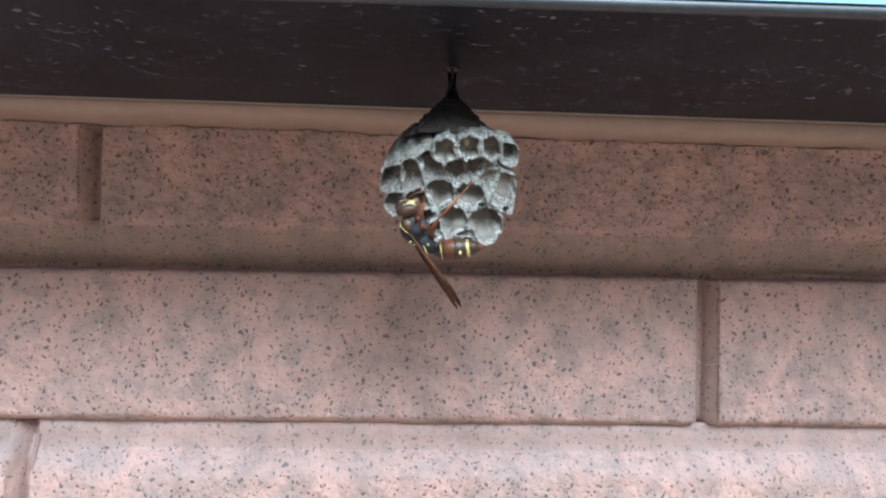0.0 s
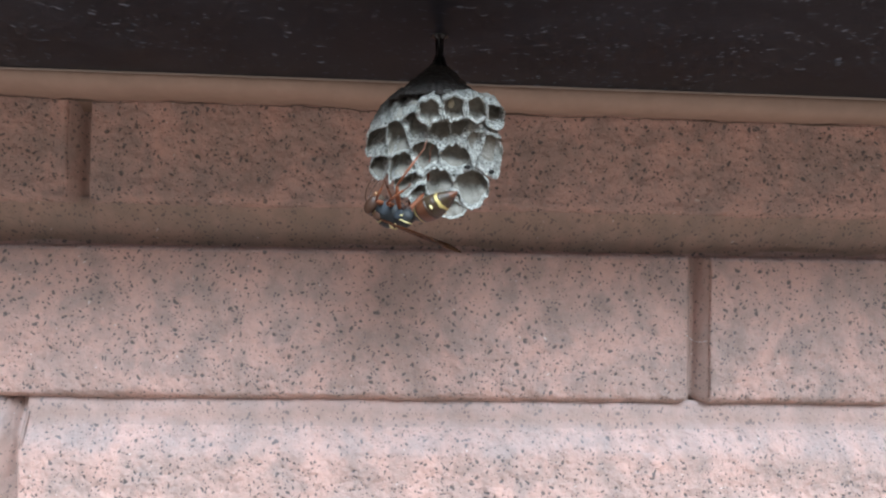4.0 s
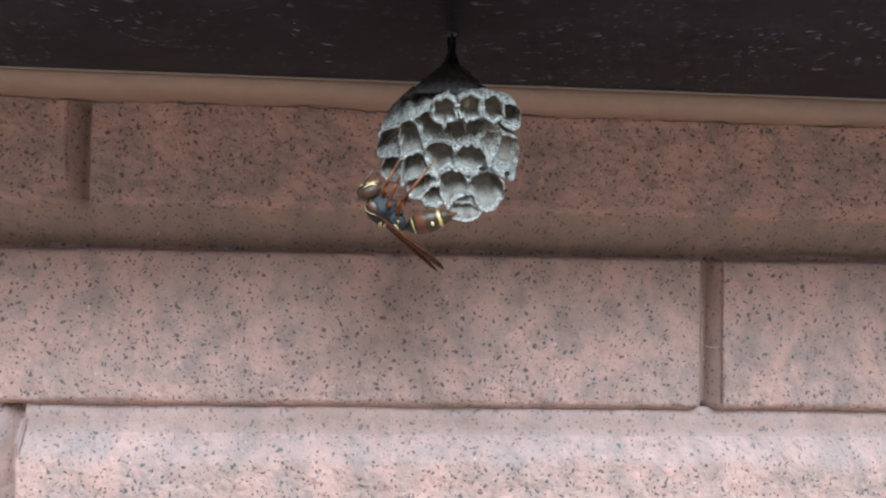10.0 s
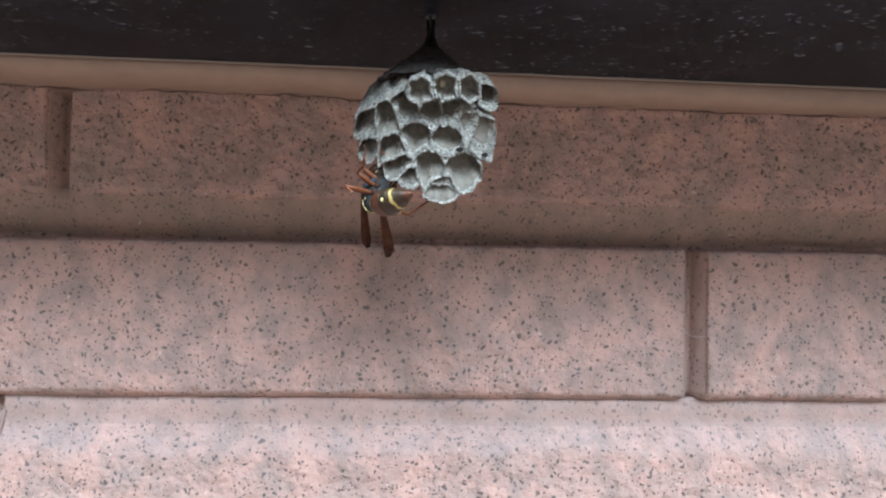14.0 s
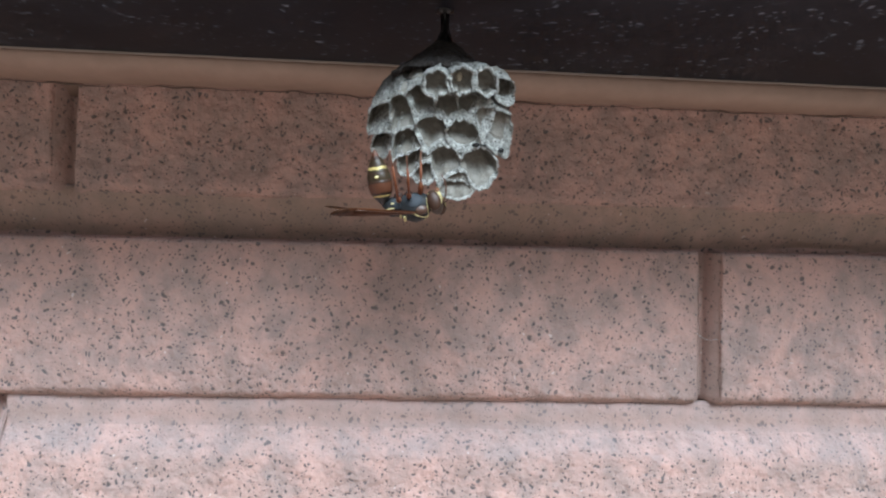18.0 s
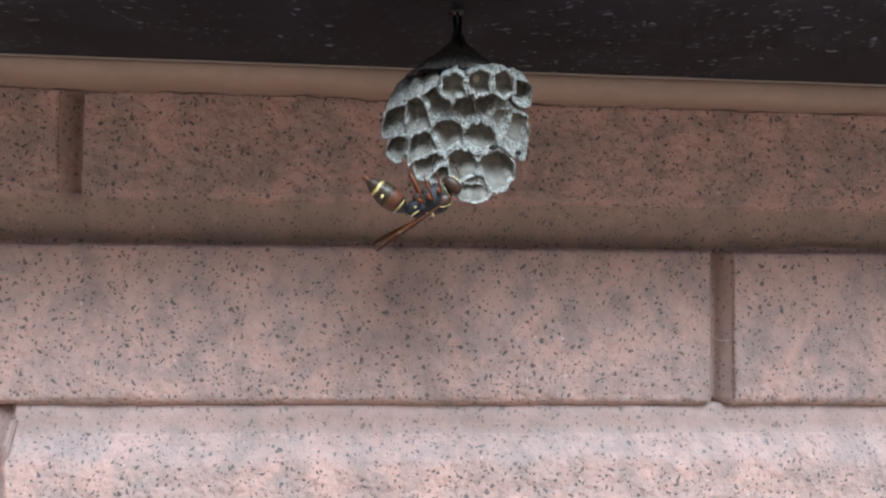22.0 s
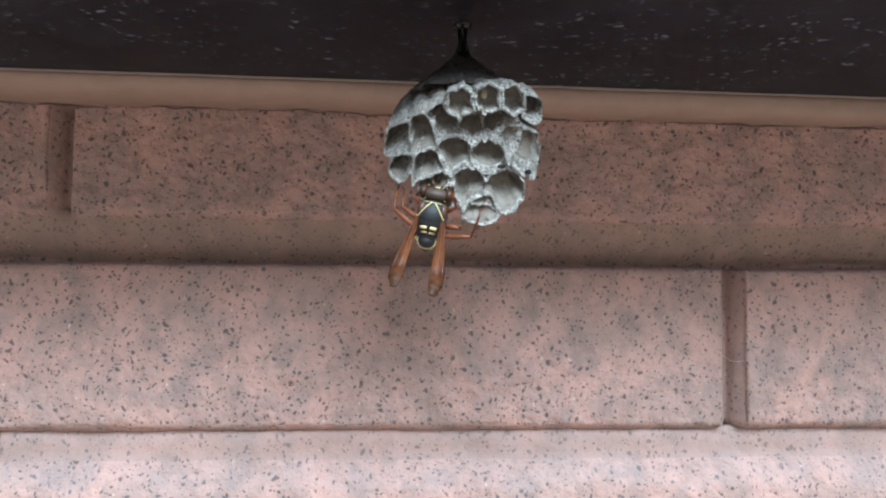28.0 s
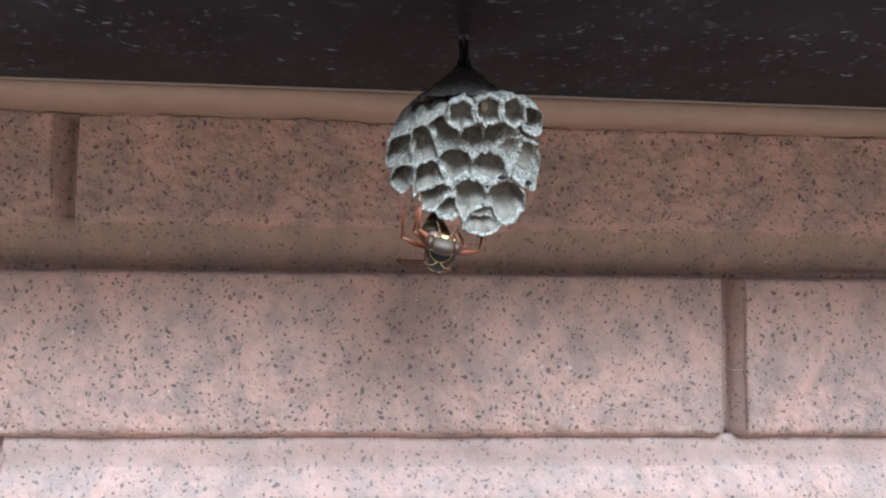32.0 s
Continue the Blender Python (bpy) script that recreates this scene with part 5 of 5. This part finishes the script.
        (14.5, 0.99, -0.12, 0.09),
        (15.5, 0.98, -0.10, 0.17),
        (16.5, 0.97, -0.07, 0.24),
        (16.75, 0.52, 0.15, -0.84),
        (17, -0.66, 0.16, -0.73),
        (17.12, -0.52, 0.33, -0.79),
        (17.25, -0.33, 0.50, -0.80),
        (17.38, -0.11, 0.64, -0.76),
        (17.5, 0.08, 0.73, -0.68),
        (18, 0.05, 0.90, -0.43),
        (18.5, 0.21, 0.96, -0.16),
        (19, 0.14, 0.98, -0.16),
        (20, 0.08, 0.98, -0.16),
        (21, 0.05, 0.99, -0.16),
        (22, 0.05, 0.99, -0.16),
        (23, 0.10, 0.97, -0.22),
        (23.5, 0.12, 0.95, -0.28),
        (24, 0.03, 0.96, -0.27),
        (24.5, -0.12, 0.92, -0.36),
        (25, -0.26, 0.91, -0.33),
        (25.25, 0.07, 0.93, -0.35),
        (25.5, 0.40, 0.85, -0.34),
        (26.17, 0.47, 0.78, -0.41),
        (26.83, 0.54, 0.70, -0.47),
        (27.5, 0.60, 0.60, -0.52),
        (28, 0.59, 0.60, -0.54),
        (28.5, 0.59, 0.60, -0.54),
        (29, 0.59, 0.60, -0.54),
        (29.6, 0.58, 0.60, -0.55),
        (29.75, 0.83, 0.49, -0.28),
        (29.9, 0.95, 0.30, 0.03),
        (30, 0.95, 0.29, -0.10),
        (30.15, 0.78, 0.13, -0.61),
        (30.5, 0.80, 0.14, -0.58),
        (31, 0.77, 0.19, -0.61),
        (31.5, 0.74, 0.21, -0.64),
        (32, 0.74, 0.45, -0.50),
    ],
    [
        (0, 0.37, -0.58, -0.72),
        (1, 0.33, -0.64, -0.70),
        (2, 0.12, -0.42, -0.90),
        (2.5, -0.08, -0.31, -0.95),
        (3, -0.28, -0.19, -0.94),
        (3.5, -0.29, -0.20, -0.94),
        (4.5, -0.07, -0.59, -0.81),
        (5.5, 0.17, -0.85, -0.50),
        (6, 0.18, -0.85, -0.50),
        (7, 0.17, -0.84, -0.51),
        (8, 0.15, -0.86, -0.48),
        (8.5, 0.19, -0.85, -0.49),
        (9, 0.10, -0.69, -0.72),
        (10, 0.16, -0.70, -0.70),
        (11, -0.02, -0.65, -0.76),
        (11.5, -0.03, -0.67, -0.74),
        (11.67, -0.31, -0.77, -0.56),
        (11.83, -0.58, -0.77, -0.28),
        (12, -0.74, -0.67, -0.00),
        (12.5, -0.75, -0.59, -0.32),
        (13, -0.67, -0.44, -0.60),
        (14, -0.74, -0.42, -0.52),
        (14.5, -0.74, -0.43, -0.52),
        (15.5, -0.48, -0.60, -0.64),
        (16.5, -0.18, -0.71, -0.68),
        (16.75, 0.28, -0.82, -0.49),
        (17, 0.66, -0.73, -0.17),
        (17.12, 0.53, -0.82, -0.23),
        (17.25, 0.37, -0.88, -0.29),
        (17.38, 0.20, -0.92, -0.33),
        (17.5, 0.04, -0.93, -0.37),
        (18, -0.05, -0.52, -0.85),
        (18.5, 0.15, -0.68, -0.72),
        (19, 0.13, -0.76, -0.64),
        (20, 0.20, -0.75, -0.63),
        (21, 0.23, -0.74, -0.63),
        (22, 0.22, -0.74, -0.64),
        (23, 0.22, -0.76, -0.61),
        (23.5, 0.20, -0.79, -0.58),
        (24, 0.12, -0.81, -0.57),
        (24.5, -0.26, -0.71, -0.65),
        (25, -0.24, -0.63, -0.74),
        (25.25, -0.38, -0.28, -0.88),
        (25.5, -0.45, 0.11, -0.88),
        (26.17, -0.45, -0.28, -0.85),
        (26.83, 0.21, -0.85, 0.48),
        (27.5, 0.35, -0.58, 0.74),
        (28, 0.36, -0.56, 0.75),
        (28.5, 0.36, -0.57, 0.74),
        (29, 0.35, -0.56, 0.75),
        (29.6, 0.37, -0.57, 0.73),
        (29.75, 0.02, -1.00, 0.07),
        (29.9, -0.35, -0.68, -0.64),
        (30, -0.36, -0.69, -0.63),
        (30.15, -0.45, -0.62, -0.64),
        (30.5, -0.40, -0.66, -0.63),
        (31, -0.43, -0.66, -0.61),
        (31.5, -0.38, -0.68, -0.63),
        (32, -0.44, -0.50, -0.75),
    ],
    [
        (0, 0.43, 0.14, -0.89),
        (1, 0.42, 0.17, -0.89),
        (2, 0.13, -0.22, -0.97),
        (2.5, 0.10, -0.09, -0.99),
        (3, 0.06, 0.04, -1.00),
        (3.5, 0.05, 0.04, -1.00),
        (4.5, 0.24, 0.34, -0.91),
        (5.5, 0.39, 0.60, -0.70),
        (6, 0.38, 0.60, -0.70),
        (7, 0.38, 0.62, -0.68),
        (8, 0.40, 0.61, -0.68),
        (8.5, 0.37, 0.63, -0.69),
        (9, 0.23, 0.32, -0.92),
        (10, 0.28, 0.28, -0.92),
        (11, 0.06, 0.18, -0.98),
        (11.5, 0.07, 0.19, -0.98),
        (11.67, 0.30, 0.55, -0.78),
        (11.83, 0.51, 0.84, -0.19),
        (12, 0.51, 0.81, 0.28),
        (12.5, 0.57, 0.82, 0.04),
        (13, 0.59, 0.78, -0.21),
        (14, 0.61, 0.75, -0.25),
        (14.5, 0.60, 0.75, -0.26),
        (15.5, 0.79, 0.58, -0.17),
        (16.5, 0.93, 0.37, -0.06),
        (16.75, 0.42, 0.64, -0.64),
        (17, -0.36, 0.48, -0.80),
        (17.12, -0.27, 0.57, -0.78),
        (17.25, -0.17, 0.66, -0.74),
        (17.38, -0.06, 0.73, -0.68),
        (17.5, 0.04, 0.79, -0.62),
        (18, -0.02, 0.94, -0.33),
        (18.5, 0.10, 0.96, -0.26),
        (19, 0.05, 0.94, -0.34),
        (20, 0.09, 0.93, -0.36),
        (21, 0.07, 0.93, -0.36),
        (22, 0.06, 0.93, -0.37),
        (23, 0.05, 0.93, -0.37),
        (23.5, 0.07, 0.90, -0.43),
        (24, -0.00, 0.92, -0.40),
        (24.5, -0.21, 0.95, -0.22),
        (25, -0.22, 0.95, -0.24),
        (25.25, 0.06, 0.93, -0.36),
        (25.5, 0.34, 0.83, -0.45),
        (26.17, 0.48, 0.75, -0.46),
        (26.83, 0.61, 0.65, -0.46),
        (27.5, 0.72, 0.53, -0.44),
        (28, 0.71, 0.53, -0.46),
        (28.5, 0.71, 0.53, -0.47),
        (29, 0.71, 0.53, -0.47),
        (29.6, 0.70, 0.54, -0.47),
        (29.75, 0.86, 0.43, -0.27),
        (29.9, 0.96, 0.28, -0.05),
        (30, 0.95, 0.27, -0.16),
        (30.15, 0.90, 0.32, -0.29),
        (30.5, 0.91, 0.33, -0.27),
        (31, 0.89, 0.35, -0.29),
        (31.5, 0.87, 0.37, -0.32),
        (32, 0.81, 0.52, -0.27),
    ],
]



def motions():
    walk(WASP, [(t, pose(*r)) for t, *r in BODY])
    walk(HEAD, [(t, pose(0.0066, 0, -0.0005, *r)) for t, *r in HEAD_TURN])
    walk(ABDOMEN, [(t, pose(-0.0062, 0, -0.0011, *r)) for t, *r in ABDOMEN_TURN])
    for w, rows in zip(WINGS, WING_TURN):
        at = tuple(w.location)
        walk(w, [(t, pose(*at, *r)) for t, *r in rows])
    for leg, rows in zip(LEGS, LEG_TURN):
        at = tuple(leg.location)
        walk(leg, [(t, axis_pose(at, r, (r[0] * 0.2, (1 if at[1] > 0 else -1), 0.3))) for t, *r in rows])


motions()
